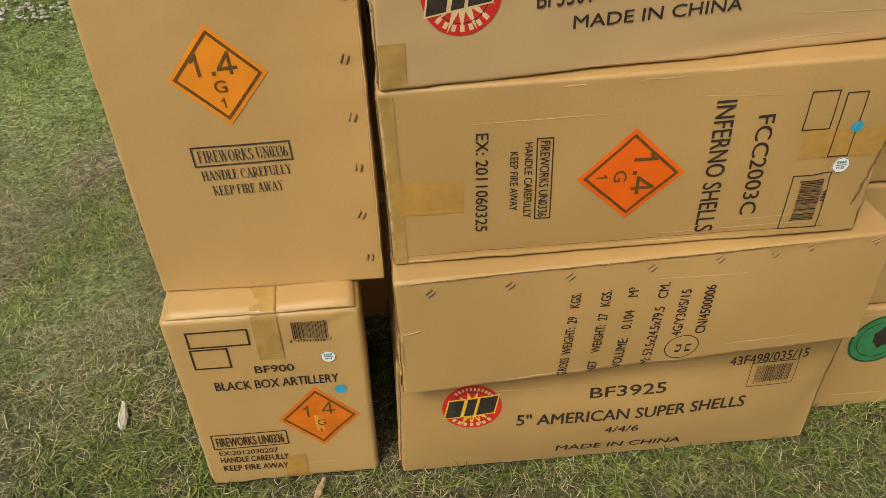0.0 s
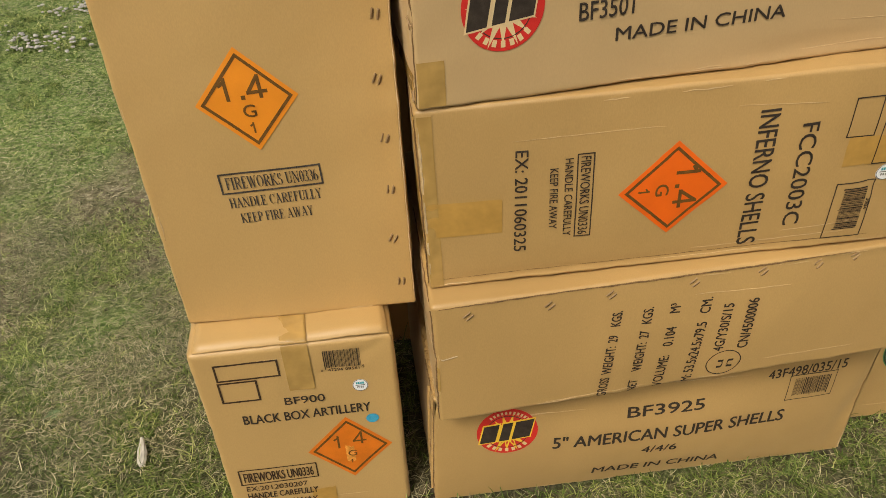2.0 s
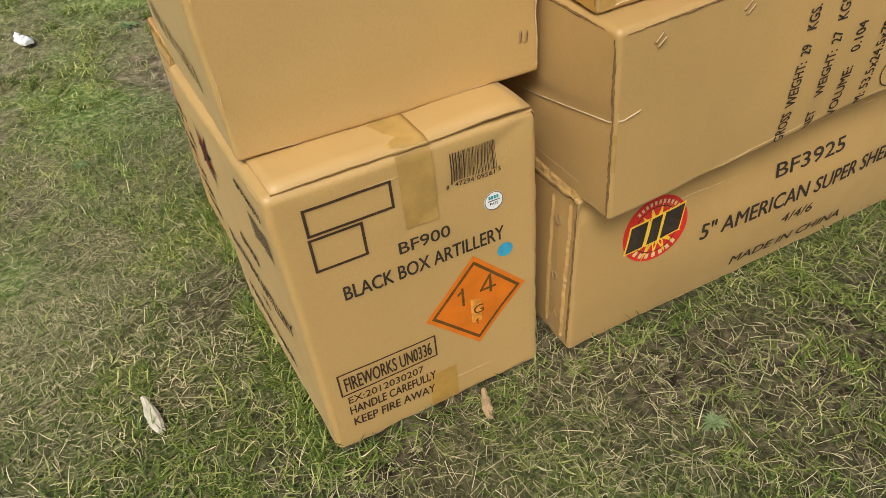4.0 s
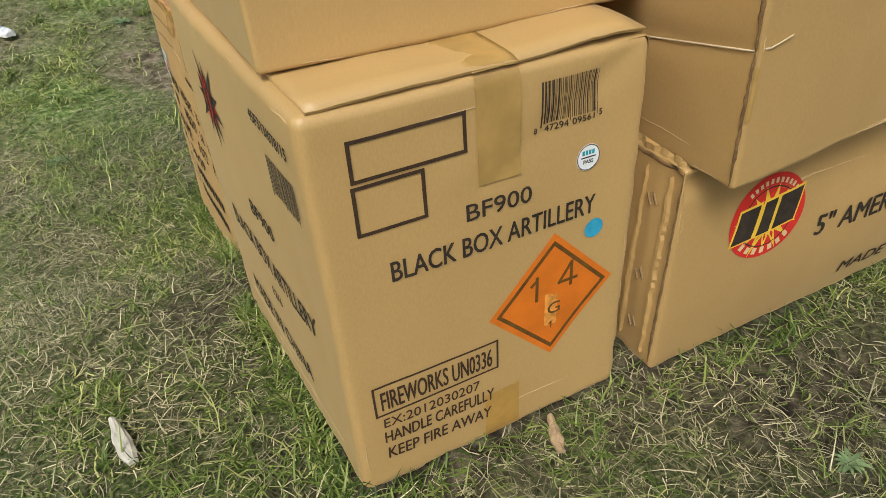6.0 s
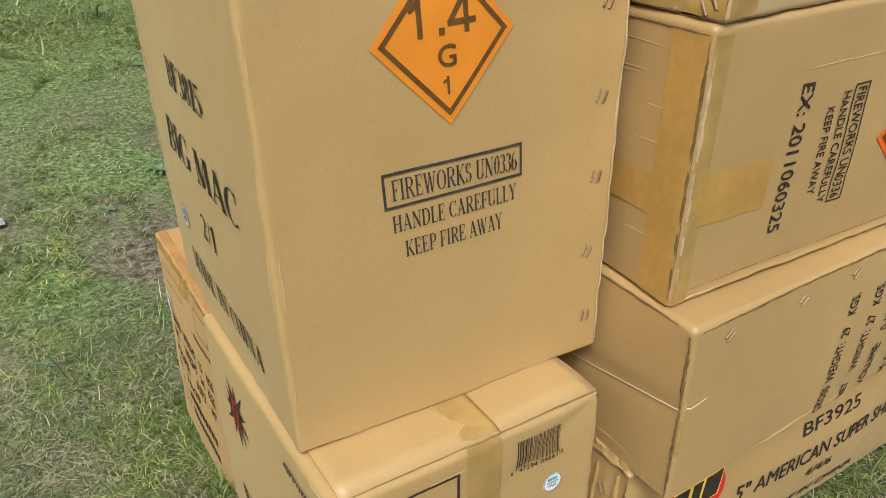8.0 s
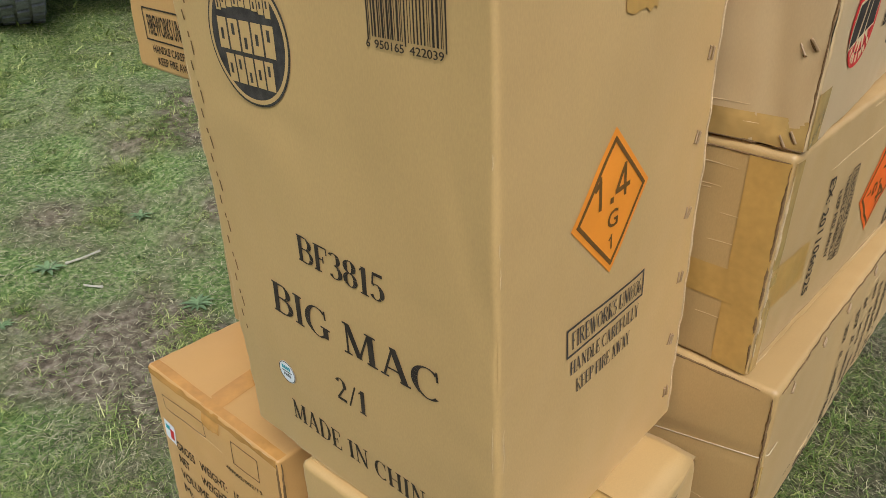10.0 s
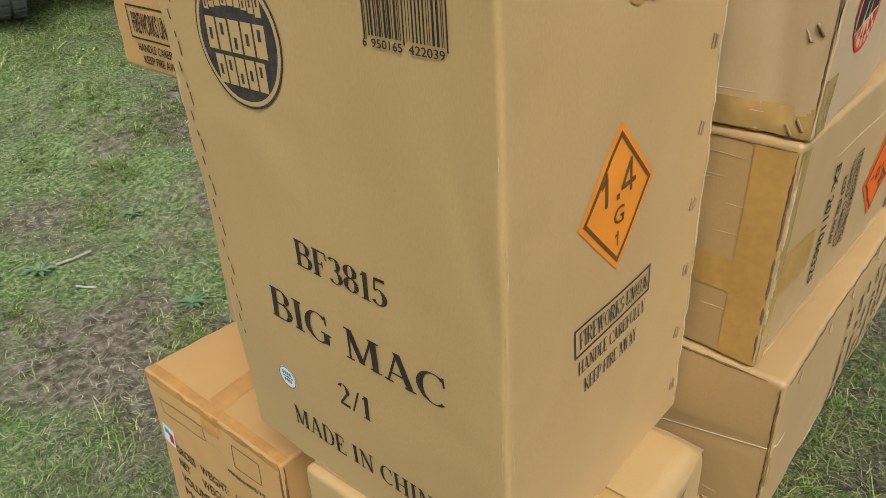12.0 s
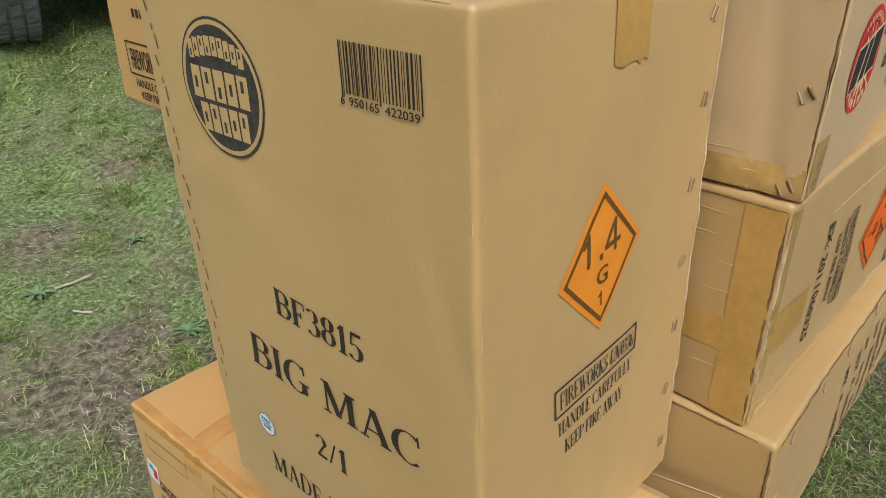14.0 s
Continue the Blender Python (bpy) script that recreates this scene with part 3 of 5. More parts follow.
def logo(box, face, u, v, rx, ry, burst, letter):
    """A round trade mark as plain shapes: red disc, burst, three slanting dark blocks, ribbon bars."""
    lab = lay(box, face, "round_logo", u, v, *disc(rx, ry), m_red, 0, 0.0005, None, "round red logo with a pale burst")
    lay(box, face, "ring_line", u, v, *disc(rx * 0.72, ry * 0.72, 40, 0.965), m_ink, 0, 0.0008, lab)
    lay(box, face, "burst", u, v - 0.05 * ry, *star(rx * 0.95, ry * 0.95, 15, 0.42), burst, 0, 0.0007, lab)
    sh = 0.16
    for k, (x0, wd) in enumerate(((-0.93, 0.56), (-0.24, 0.36), (0.22, 0.66))):
        for grow, m, lift in ((0.05, burst, 0.0010), (0.0, letter, 0.0013)):
            y0, y1 = -0.36 - grow, 0.42 + grow
            q = [(x0 - grow + y * sh, y) for y in (y0, y1)]
            w = wd + 2 * grow
            cells, fc = [], []
            for i in range(5):
                for j in range(5):
                    y = y0 + (y1 - y0) * j / 4
                    cells.append(((x0 - grow + w * i / 4 + (y * 0.20)) * rx * 0.90, (y + 0.12 * (x0 + w * i / 4)) * ry))
            fc = [(i * 5 + j, i * 5 + 5 + j, i * 5 + 6 + j, i * 5 + 1 + j) for i in range(4) for j in range(4)]
            lay(box, face, "block_shape", u, v, cells, fc, m, 0, lift, lab)
    for k in range(7):
        a = radians(-135 + 15 * k)
        cx, cy = 0.83 * rx * math.cos(a), 0.83 * ry * math.sin(a)
        pts, fc = sheet(0.11 * rx, 0.16 * ry, 2, 2)
        c, s = math.cos(a + math.pi / 2), math.sin(a + math.pi / 2)
        pts = [(cx + (x - 0.055 * rx) * c - (y - 0.08 * ry) * s, cy + (x - 0.055 * rx) * s + (y - 0.08 * ry) * c) for x, y in pts]
        lay(box, face, "ribbon_bar", u, v, pts, fc, m_cream, 0, 0.0009, lab)
    for k in range(11):
        a = radians(130 - 9 * k)
        cx, cy = 0.84 * rx * math.cos(a), 0.84 * ry * math.sin(a)
        pts, fc = sheet(0.07 * rx, 0.11 * ry, 2, 2)
        c, s = math.cos(a - math.pi / 2), math.sin(a - math.pi / 2)
        pts = [(cx + (x - 0.035 * rx) * c - (y - 0.055 * ry) * s, cy + (x - 0.035 * rx) * s + (y - 0.055 * ry) * c) for x, y in pts]
        lay(box, face, "ribbon_bar", u, v, pts, fc, m_cream, 0, 0.0009, lab)
    return lab


def seal(box, face, u, v, r):
    """A small round white inspection sticker."""
    lab = lay(box, face, "round_sticker", u, v, *disc(r, r * 1.05, 28), m_white, 0, 0.0006, None, "small round white inspection sticker")
    lay(box, face, "rim_line", u, v, *disc(r * 0.97, r * 1.02, 28, 0.93), m_grey_ink, 0, 0.0009, lab)
    for x, y, w, h, m in ((-0.55, 0.22, 1.1, 0.36, m_teal), (-0.62, -0.02, 1.24, 0.10, m_grey_ink)):
        wd = 0.78 * w / 4 if h > 0.2 else w
        for k in range(4 if h > 0.2 else 1):
            way = -1 if face == "left" else 1
            patch(box, face, "colour_bar", u + way * (x + k * w / 4) * r, v + y * r, wd * r, h * r, m, 0, 0.0009, lab, "", 0, 2, 2)
    way = -1 if face == "left" else 1
    text(box, face, "PASS", u - way * 0.42 * r, v - 0.45 * r, 0.84 * r, 0.30 * r, 0, m_ink, 0.02, lab, 0.0009)
    return lab


def staple_mesh():
    bm = bmesh.new()
    for k, (x, r) in enumerate(((-0.008, 0.0007), (-0.0065, 0.0011), (0.0065, 0.0011), (0.008, 0.0007))):
        for i in range(6):
            a = math.tau * i / 6
            z = (0.0014 if k in (1, 2) else -0.001) + r * math.sin(a)
            bm.verts.new((x, r * 1.2 * math.cos(a), z))
    bm.verts.ensure_lookup_table()
    for k in range(3):
        for i in range(6):
            bm.faces.new((bm.verts[6 * k + i], bm.verts[6 * k + (i + 1) % 6], bm.verts[6 * k + 6 + (i + 1) % 6], bm.verts[6 * k + 6 + i]))
    me = bpy.data.meshes.new("staple")
    bm.to_mesh(me)
    bm.free()
    me.materials.append(m_wire)
    return me


STAPLE = staple_mesh()


def staple(box, face, u, v, angle, gap=0.007):
    """A pair of slanting wire stitches; dark ellipses paint the pressed pits' shade."""
    way = -1 if face == "left" else 1
    for k in (-0.5, 0.5):
        ca, sa = math.cos(radians(angle)), math.sin(radians(angle))
        x, y = -sa * gap * k, ca * gap * k
        p = box.spot(face, u + way * x, v + y, 0.0002)
        px = box.spot(face, u + way * (x + ca * 0.004), v + y + sa * 0.004, 0.0002)
        py = box.spot(face, u + way * (x - sa * 0.004), v + y + ca * 0.004, 0.0002)
        ex = (px - p).normalized()
        ez = ex.cross((py - p).normalized()).normalized()
        ey = ez.cross(ex)
        ob = new("staple", STAPLE)
        ob.parent = box.thing
        ob.matrix_local = Matrix((ex, ey, ez)).transposed().to_4x4()
        ob.location = p
        sh = lay(box, face, "staple_pit_shade", u + way * (x + sa * 0.0022), v + y - ca * 0.0022, *disc(0.0075, 0.0012, 10), m_inner, angle, 0.0004)


def raw_edge(box, face, u0, v0, u1, v1, thick=0.004, seed=1, material=None, name="raw_board_edge", lift=0.0012, rough=0.5):
    """A ragged line of cut corrugated board along an edge: a dark gap and a pale lip."""
    rnd = random.Random(seed)
    n = max(10, int(math.hypot(u1 - u0, v1 - v0) / 0.006))
    d = math.hypot(u1 - u0, v1 - v0)
    tx, ty = (u1 - u0) / d, (v1 - v0) / d
    bm = bmesh.new()
    prev = None
    for i in range(n + 1):
        f = i / n
        wob = thick * rough * 0.35 * (rnd.random() - 0.5)
        wide = thick * (1 - 0.6 * rough * rnd.random()) * min(1, 6 * f + 0.15, 6 * (1 - f) + 0.15)
        cu, cv = u0 + (u1 - u0) * f - ty * wob, v0 + (v1 - v0) * f + tx * wob
        row = []
        for k, up in ((-1, 0.0), (-0.4, 1.0), (0.4, 1.0), (1, 0.0)):
            row.append(bm.verts.new(box.spot(face, cu - ty * k * wide / 2, cv + tx * k * wide / 2, lift * up + 0.0003)))
        if prev:
            for k in range(3):
                bm.faces.new((prev[k], prev[k + 1], row[k + 1], row[k]))
        prev = row
    bmesh.ops.recalc_face_normals(bm, faces=bm.faces)
    return part(name, bm, material or m_inner, box.thing)


def scuffs(box, seed, w, h, d=0.0, wrinkles=3, faces=("front", "left"), material=None):
    """Pale worn stretches along a carton's edges and a few long faint wrinkles, as one part."""
    rnd = random.Random(seed)
    bm = bmesh.new()

    def streak(face, u0, v0, u1, v1, wide):
        n = max(6, int(math.hypot(u1 - u0, v1 - v0) / 0.005))
        ln = math.hypot(u1 - u0, v1 - v0)
        tx, ty = (u1 - u0) / ln, (v1 - v0) / ln
        prev, off = None, 0.0
        for i in range(n + 1):
            f = i / n
            off = off * 0.8 + rnd.uniform(-1, 1) * wide * 0.35
            half = wide / 2 * min(1, 5 * f + 0.08, 5 * (1 - f) + 0.08) * rnd.uniform(0.35, 1.0)
            cu, cv = u0 + (u1 - u0) * f - ty * off, v0 + (v1 - v0) * f + tx * off
            row = [bm.verts.new(box.spot(face, cu - ty * k * half, cv + tx * k * half, 0.0004 + (0.0004 if k == 0 else 0))) for k in (-1, 0, 1)]
            if prev:
                for k in range(2):
                    bm.faces.new((prev[k], prev[k + 1], row[k + 1], row[k]))
            prev = row
    for face in faces:
        wf = w if face == "front" else d
        for k in range(int(9 * (wf + h))):
            ln = rnd.uniform(0.012, 0.07)
            wide = rnd.uniform(0.0008, 0.0022)
            inset = rnd.uniform(0.003, 0.008)
            if rnd.random() < wf / (wf + h):
                u, v = rnd.uniform(0.01, wf - ln - 0.01), inset if rnd.random() < 0.5 else h - inset
                streak(face, u, v, u + ln, v + rnd.uniform(-0.002, 0.002), wide)
            else:
                v, u = rnd.uniform(0.01, max(0.02, h - ln - 0.01)), inset if rnd.random() < 0.5 else wf - inset
                streak(face, u, v, u + rnd.uniform(-0.002, 0.002), v + ln, wide)
        for k in range(wrinkles):
            ln = rnd.uniform(0.08, 0.30) * min(1, wf / 0.5)
            u, v = rnd.uniform(0.02, wf - ln - 0.02), rnd.choice((rnd.uniform(0.02, 0.16), rnd.uniform(0.75, 0.95))) * h
            streak(face, u, v, u + ln, v + rnd.uniform(-0.01, 0.01), 0.0011)
    bmesh.ops.recalc_face_normals(bm, faces=bm.faces)
    return part("scuffing", bm, material or m_scuff, box.thing, "pale scuffs and worn edges", "stuff")


def flap(box, u0, u1, depth, face="top", v0=0.0, thick=0.004, gap=0.003, seed=2, material=None, open_=0.006, over=0.0, name="flap", label=""):
    """A closing flap of board on the top, its free edge slightly lifted along the front."""
    n, m = max(8, int((u1 - u0) / 0.012)), 16
    bm = bmesh.new()
    top, low = [], []
    for i in range(n + 1):
        u = u0 + (u1 - u0) * i / n
        a, b = [], []
        for j in range(m + 1):
            v = v0 + depth * j / m
            f = j / m
            lift = over + gap + open_ * max(0, 1 - v / 0.13) * min(1, (u - u0) / 0.06 + 0.05) * max(0, 0.45 + 0.4 * noise.noise(Vector((u * 9, seed, 0))) + 1.2 * max(0, u - 0.22)/0.1 - max(0, u - 0.29) / 0.035)
            edge = 0.0015 * noise.noise(Vector((u * 70, seed * 3, 0))) if j == 0 else 0
            a.append(bm.verts.new(box.spot(face, u, v + edge, lift + thick)))
            b.append(bm.verts.new(box.spot(face, u, v + edge, lift)))
        top.append(a)
        low.append(b)
    for i in range(n):
        for j in range(m):
            bm.faces.new((top[i][j], top[i + 1][j], top[i + 1][j + 1], top[i][j + 1])).smooth = True
            bm.faces.new((low[i][j], low[i][j + 1], low[i + 1][j + 1], low[i + 1][j]))
        bm.faces.new((low[i][0], low[i + 1][0], top[i + 1][0], top[i][0]))
        bm.faces.new((top[i][m], top[i + 1][m], low[i + 1][m], low[i][m]))
    for i, rev in ((0, False), (n, True)):
        for j in range(m):
            q = (top[i][j], top[i][j + 1], low[i][j + 1], low[i][j])
            bm.faces.new(q[::-1] if rev else q)
    bmesh.ops.recalc_face_normals(bm, faces=bm.faces)
    return part(name, bm, material or m_kraft, box.thing, label)


# ---- ground ----
def ease(a, b, x):
    t = np.clip((x - a) / (b - a), 0, 1)
    return t * t * (3 - 2 * t)


def lawn(x, y):
    """Height of the lawn: level by the cartons, a shallow hollow behind, then rising."""
    x, y = np.asarray(x, float), np.asarray(y, float)
    z = -0.105 * ease(1.4, 1.75, y) * (1 - ease(0.2, 0.6, x)) * ease(-4.0, -1.5, x)
    z = z + 0.155 * np.clip(np.minimum(y, 12) - 2.2, 0, None) * ease(2.0, 3.2, y)
    fine = ease(-3.0, -2.4, x) * (1 - ease(2.4, 3.0, x)) * ease(-1.0, -0.5, y) * (1 - ease(6.0, 7.0, y))
    return z - 0.004 + fine * (0.004 * np.sin(x * 9.1 + 1.3) * np.sin(y * 7.7) + 0.003 * np.sin(x * 23 + y * 17))


def sheet_stops(a, b, c, d, fine, coarse):
    return np.concatenate([np.linspace(a, b, coarse)[:-1], np.linspace(b, c, fine), np.linspace(c, d, coarse)[1:]])


gx, gy = sheet_stops(-60, -3, 3, 60, 150, 14), sheet_stops(-40, -1, 7, 80, 200, 14)
GX, GY = np.meshgrid(gx, gy, indexing="ij")
GV = np.stack([GX, GY, lawn(GX, GY)], -1).reshape(-1, 3)
ny = len(gy)
gi = (np.arange(len(gx) - 1)[:, None] * ny + np.arange(ny - 1)[None, :]).reshape(-1)
me = bpy.data.meshes.new("ground")
me.from_pydata(GV.tolist(), [], np.stack([gi, gi + ny, gi + ny + 1, gi + 1], -1).tolist())
me.polygons.foreach_set("use_smooth", [True] * len(me.polygons))
me.materials.append(m_ground)
ground = tagged(new("ground", me), "patchy worn lawn with bare soil and dry thatch", "ground", "", "structure")

# ---- carton standing at the front, artillery shells ----
box_a = Carton((-0.300, 1.000, 0.0), (0.337, 0.385, 0.444), m_bright, "square kraft carton with printed front standing on the grass", 0.6, radius=0.010, lean=(-0.03, 0.018), skew=-0.035, bulge={"left": 0.003, "front": 0.0}, seed=3,
               crease=[("front", 0.27, 0.405, 0.5, 0.0025, 0.010), ("left", 0.05, 0.2, 1.4, 0.002, 0.012)])
A = box_a
flap(A, 0.012, 0.328, 0.37, seed=4, v0=0.004, thick=0.0035, gap=0.0005, open_=0.006, material=m_bright)
flap(A, 0.150, 0.195, 0.15, seed=4, v0=0.0025, thick=0.0004, gap=0.0005, open_=0.006, over=0.0040, material=m_clear, name="packing_tape", label="glossy clear tape over the flap")
patch(A, "front", "packing_tape", 0.151, 0.343, 0.0435, 0.1005, m_clear, 0, 0.0014, None, "glossy wrinkled clear tape", 0.0, 10, 14)
patch(A, "front", "packing_tape", 0.150, 0.004, 0.045, 0.070, m_tape, 0, 0.0006, None, "brown packing tape end", 0.002)
outline(A, "front", 0.038, 0.381, 0.102, 0.035, 0.0035, m_brown_ink)
outline(A, "front", 0.037, 0.330, 0.062, 0.045, 0.0035, m_brown_ink)
bars(A, "front", 0.216, 0.384, 0.062, 0.040, 11)
text(A, "front", "8", 0.209, 0.3765, 0.0035, 0.006, 1)
text(A, "front", "47294", 0.221, 0.3760, 0.025, 0.006, 1)
text(A, "front", "09561", 0.250, 0.3765, 0.024, 0.006, 1)
text(A, "front", "5", 0.279, 0.3790, 0.0035, 0.006, 1)
seal(A, "front", 0.271, 0.337, 0.0135)
text(A, "front", "BF900", 0.138, 0.310, 0.069, 0.0175, 0, bold=0.012)
text(A, "front", "BLACK BOX ARTILLERY", 0.061, 0.272, 0.222, 0.0215, 0, bold=0.02)
lay(A, "front", "dot_sticker", 0.284, 0.252, *disc(0.0115, 0.0115, 24), m_blue, 0, 0.0007, None, "round pale blue dot sticker")
hazard(A, "front", 0.236, 0.180, 0.0735, 0.0775, m_hazard_deep, 0, worn=True)
outline(A, "front", 0.025, 0.112, 0.142, 0.039, 0.0025, m_brown_ink, -0.5)
text(A, "front", "FIREWORKS UN0336", 0.032, 0.118, 0.128, 0.025, -0.5, m_brown_ink, 0.015)
text(A, "front", "EX:2012030207", 0.031, 0.093, 0.113, 0.013, -2, m_brown_ink)
text(A, "front", "HANDLE CAREFULLY", 0.030, 0.070, 0.131, 0.0165, -2, m_brown_ink, 0.02)
text(A, "front", "KEEP FIRE AWAY", 0.031, 0.045, 0.126, 0.0165, -3, m_brown_ink, 0.02)
text(A, "left", "45F313/078/15", 0.116, 0.400, 0.090, 0.0115, -1, m_grey_ink, 0.01)
bars(A, "left", 0.090, 0.339, 0.064, 0.038, 17, 0, m_grey_ink)
text(A, "left", "BF900", 0.197, 0.258, 0.068, 0.018, 0, m_grey_ink)
text(A, "left", "BLACK BOX ARTILLERY", 0.303, 0.186, 0.247, 0.026, 0, m_grey_ink)
text(A, "left", "12/6", 0.200, 0.142, 0.030, 0.013, 0, m_grey_ink)
text(A, "left", "MADE IN CHINA", 0.305, 0.078, 0.196, 0.024, 0, m_grey_ink)
burst_logo = lay(A, "left", "burst_logo", 0.275, 0.355, *star(0.050, 0.060, 11, 0.35, 8), m_grey_ink, 12, 0.0006, None, "dark red and black burst logo")
lay(A, "left", "burst_core", 0.275, 0.355, *star(0.030, 0.038, 9, 0.4, 5), m_red, 30, 0.0009, burst_logo)
for k in range(3):
    patch(A, "left", "block_shape", 0.297 - 0.016 * k, 0.340, 0.010, 0.030, m_ink, 0, 0.0012, burst_logo, "", 0, 2, 2)

# ---- tall carton on it ----
box_b = Carton((-0.316, 1.078, 0.450), (0.387, 0.415, 0.627), m_bright, "tall kraft carton stacked on a smaller taped carton", lean=(-0.035, 0.03), skew=-0.012, bulge={"front": 0.0}, seed=5, dents=0.003,
               crease=[("left", 0.30, 0.46, 0.1, 0.0015, 0.006), ("front", 0.36, 0.3, 1.57, 0.002, 0.006), ("left", 0.03, 0.40, 1.3, 0.002, 0.01)])
B = box_b
hazard(B, "front", 0.174, 0.390, 0.068, 0.0725, m_hazard, 3.5)
outline(B, "front", 0.110, 0.244, 0.150, 0.032, 0.0028, m_grey_ink, 2.5)
serif_text(B, "front", "FIREWORKS UN0336", 0.117, 0.2505, 0.138, 0.020, 2.5, m_grey_ink)
serif_text(B, "front", "HANDLE CAREFULLY", 0.116, 0.219, 0.140, 0.017, 2.5, m_grey_ink)
serif_text(B, "front", "KEEP FIRE AWAY", 0.128, 0.192, 0.111, 0.017, 2.5, m_grey_ink)
for v in (0.585, 0.500, 0.409, 0.316, 0.229, 0.139, 0.051):
    staple(B, "front", 0.360 + 0.004 * math.sin(40 * v), v, 72 + 10 * math.sin(30 * v), 0.0085)
raw_edge(B, "front", 0.3845, 0.01, 0.3845, 0.62, 0.003, 12, m_liner, "torn_edge", 0.0015)
patch(B, "front", "packing_tape", 0.170, 0.562, 0.056, 0.068, m_tape, 0, 0.0006, None, "brown packing tape end", 0.003)
patch(B, "top", "packing_tape", 0.170, 0.004, 0.056, 0.40, m_tape, 0, 0.0006, None, "brown packing tape", 0.0)
round_mark = lay(B, "left", "round_logo", 0.287, 0.527, *disc(0.062, 0.0625), m_grey_ink, 0, 0.0005, None, "dark round logo with pale bars")
lay(B, "left", "ring_line", 0.287, 0.527, *disc(0.0595, 0.060, 48, 0.93), m_bright, 0, 0.0008, round_mark)
for y, h, n, w in ((0.022, 0.017, 9, 0.084), (-0.012, 0.029, 5, 0.088), (-0.043, 0.027, 5, 0.074)):
    for k in range(n):
        wk, uk = w / n * 0.84, 0.287 + w / 2 - w / n * k
        rise_ = 0.007 * math.sin(math.pi * (k + 0.5) / n) if n > 5 else 0
        block = patch(B, "left", "block_shape", uk, 0.527 + y + rise_, wk, h, m_bright, 0, 0.0009, round_mark, "", 0, 2, 3)
        low = (0.12, 0.50, 0.30)[(k * 2 + n) % 3]
        patch(B, "left", "slot_shape", uk - wk * 0.34, 0.527 + y + rise_ + h * low, wk * 0.30, h * 0.36, m_grey_ink, 0, 0.0012, round_mark, "", 0, 2, 2)
bars(B, "left", 0.1235, 0.553, 0.081, 0.038, 23)
for wd, x, ln in (("6", 0.125, 0.004), ("950165", 0.116, 0.031), ("422039", 0.079, 0.033)):
    text(B, "left", wd, x, 0.5445, ln, 0.0065)
serif_text(B, "left", "BF3815", 0.258, 0.308, 0.131, 0.0305, -1)
serif_text(B, "left", "BIG MAC", 0.320, 0.221, 0.257, 0.0385, -0.5)
serif_text(B, "left", "2/1", 0.222, 0.145, 0.050, 0.032, -2)
serif_text(B, "left", "MADE IN CHINA", 0.319, 0.061, 0.246, 0.029, -2)
seal(B, "left", 0.316, 0.131, 0.0155)
for k in range(26):
    v = 0.16 + 0.44 * k / 26
    patch(B, "left", "perforation", 0.392 + 0.004 * math.sin(k * 2.1), v, 0.0025, 0.006 + 0.004 * (k % 3), m_inner, 8, 0.0006, None, "", 0, 1, 1)

# ---- long stack: lowest carton, its near end crushed ----
box_d = Carton((0.086, 0.992, 0.0), (0.872, 0.50, 0.288), m_kraft, "long kraft carton with crushed end lying on the grass", lean=(0, 0.02), bulge={"front": 0.022, "left": 0.006}, rise=0.080, seed=8, dents=0.003,
               crease=[("left", 0.02, 0.23, 1.57, 0.006, 0.008), ("left", 0.055, 0.1, 1.57, 0.004, 0.007), ("front", 0.03, 0.272, 0.2, 0.008, 0.01), ("front", 0.86, 0.15, 1.4, 0.004, 0.02)])
D = box_d
logo(D, "front", 0.138, 0.192, 0.058, 0.055, m_yellow, m_ink)
text(D, "front", "BF3925", 0.368, 0.201, 0.153, 0.024, 0, bold=0.03)
text(D, "front", "5\" AMERICAN SUPER SHELLS", 0.227, 0.138, 0.472, 0.031, 0, bold=0.03)
text(D, "front", "4/4/6", 0.410, 0.096, 0.072, 0.020, -1, bold=0.02)
text(D, "front", "MADE IN CHINA", 0.317, 0.042, 0.271, 0.021, -2, bold=0.025)
text(D, "front", "43F498/035/15", 0.644, 0.244, 0.162, 0.014, 1, bold=0.02)
outline(D, "front", 0.692, 0.190, 0.098, 0.054, 0.0015)
bars(D, "front", 0.704, 0.200, 0.076, 0.038, 31)
raw_edge(D, "left", 0.005, 0.01, 0.004, 0.285, 0.004, 21, m_inner, "raw_board_edge", 0.0012, 0.55)
raw_edge(D, "left", 0.018, 0.02, 0.022, 0.270, 0.010, 22, m_kraft, "folded_flap_edge", 0.005, 0.7)
raw_edge(D, "left", 0.060, 0.02, 0.055, 0.270, 0.008, 23, m_kraft, "folded_flap_edge", 0.004, 0.7)
raw_edge(D, "top", 0.0, 0.012, 0.075, 0.006, 0.012, 24, m_kraft, "crushed_flap", 0.006, 0.9)
raw_edge(D, "top", 0.008, 0.01, 0.006, 0.20, 0.014, 25, m_kraft, "crushed_flap", 0.007, 0.9)
raw_edge(D, "left", 0.004, 0.281, 0.12, 0.284, 0.007, 26, m_inner, "raw_board_edge", 0.0012, 0.55)
for v in (0.235, 0.130, 0.055):
    staple(D, "left", 0.040, v, -62, 0.009)
raw_edge(D, "front", 0.873, 0.005, 0.880, 0.06, 0.006, 27, m_liner, "torn_edge", 0.002)

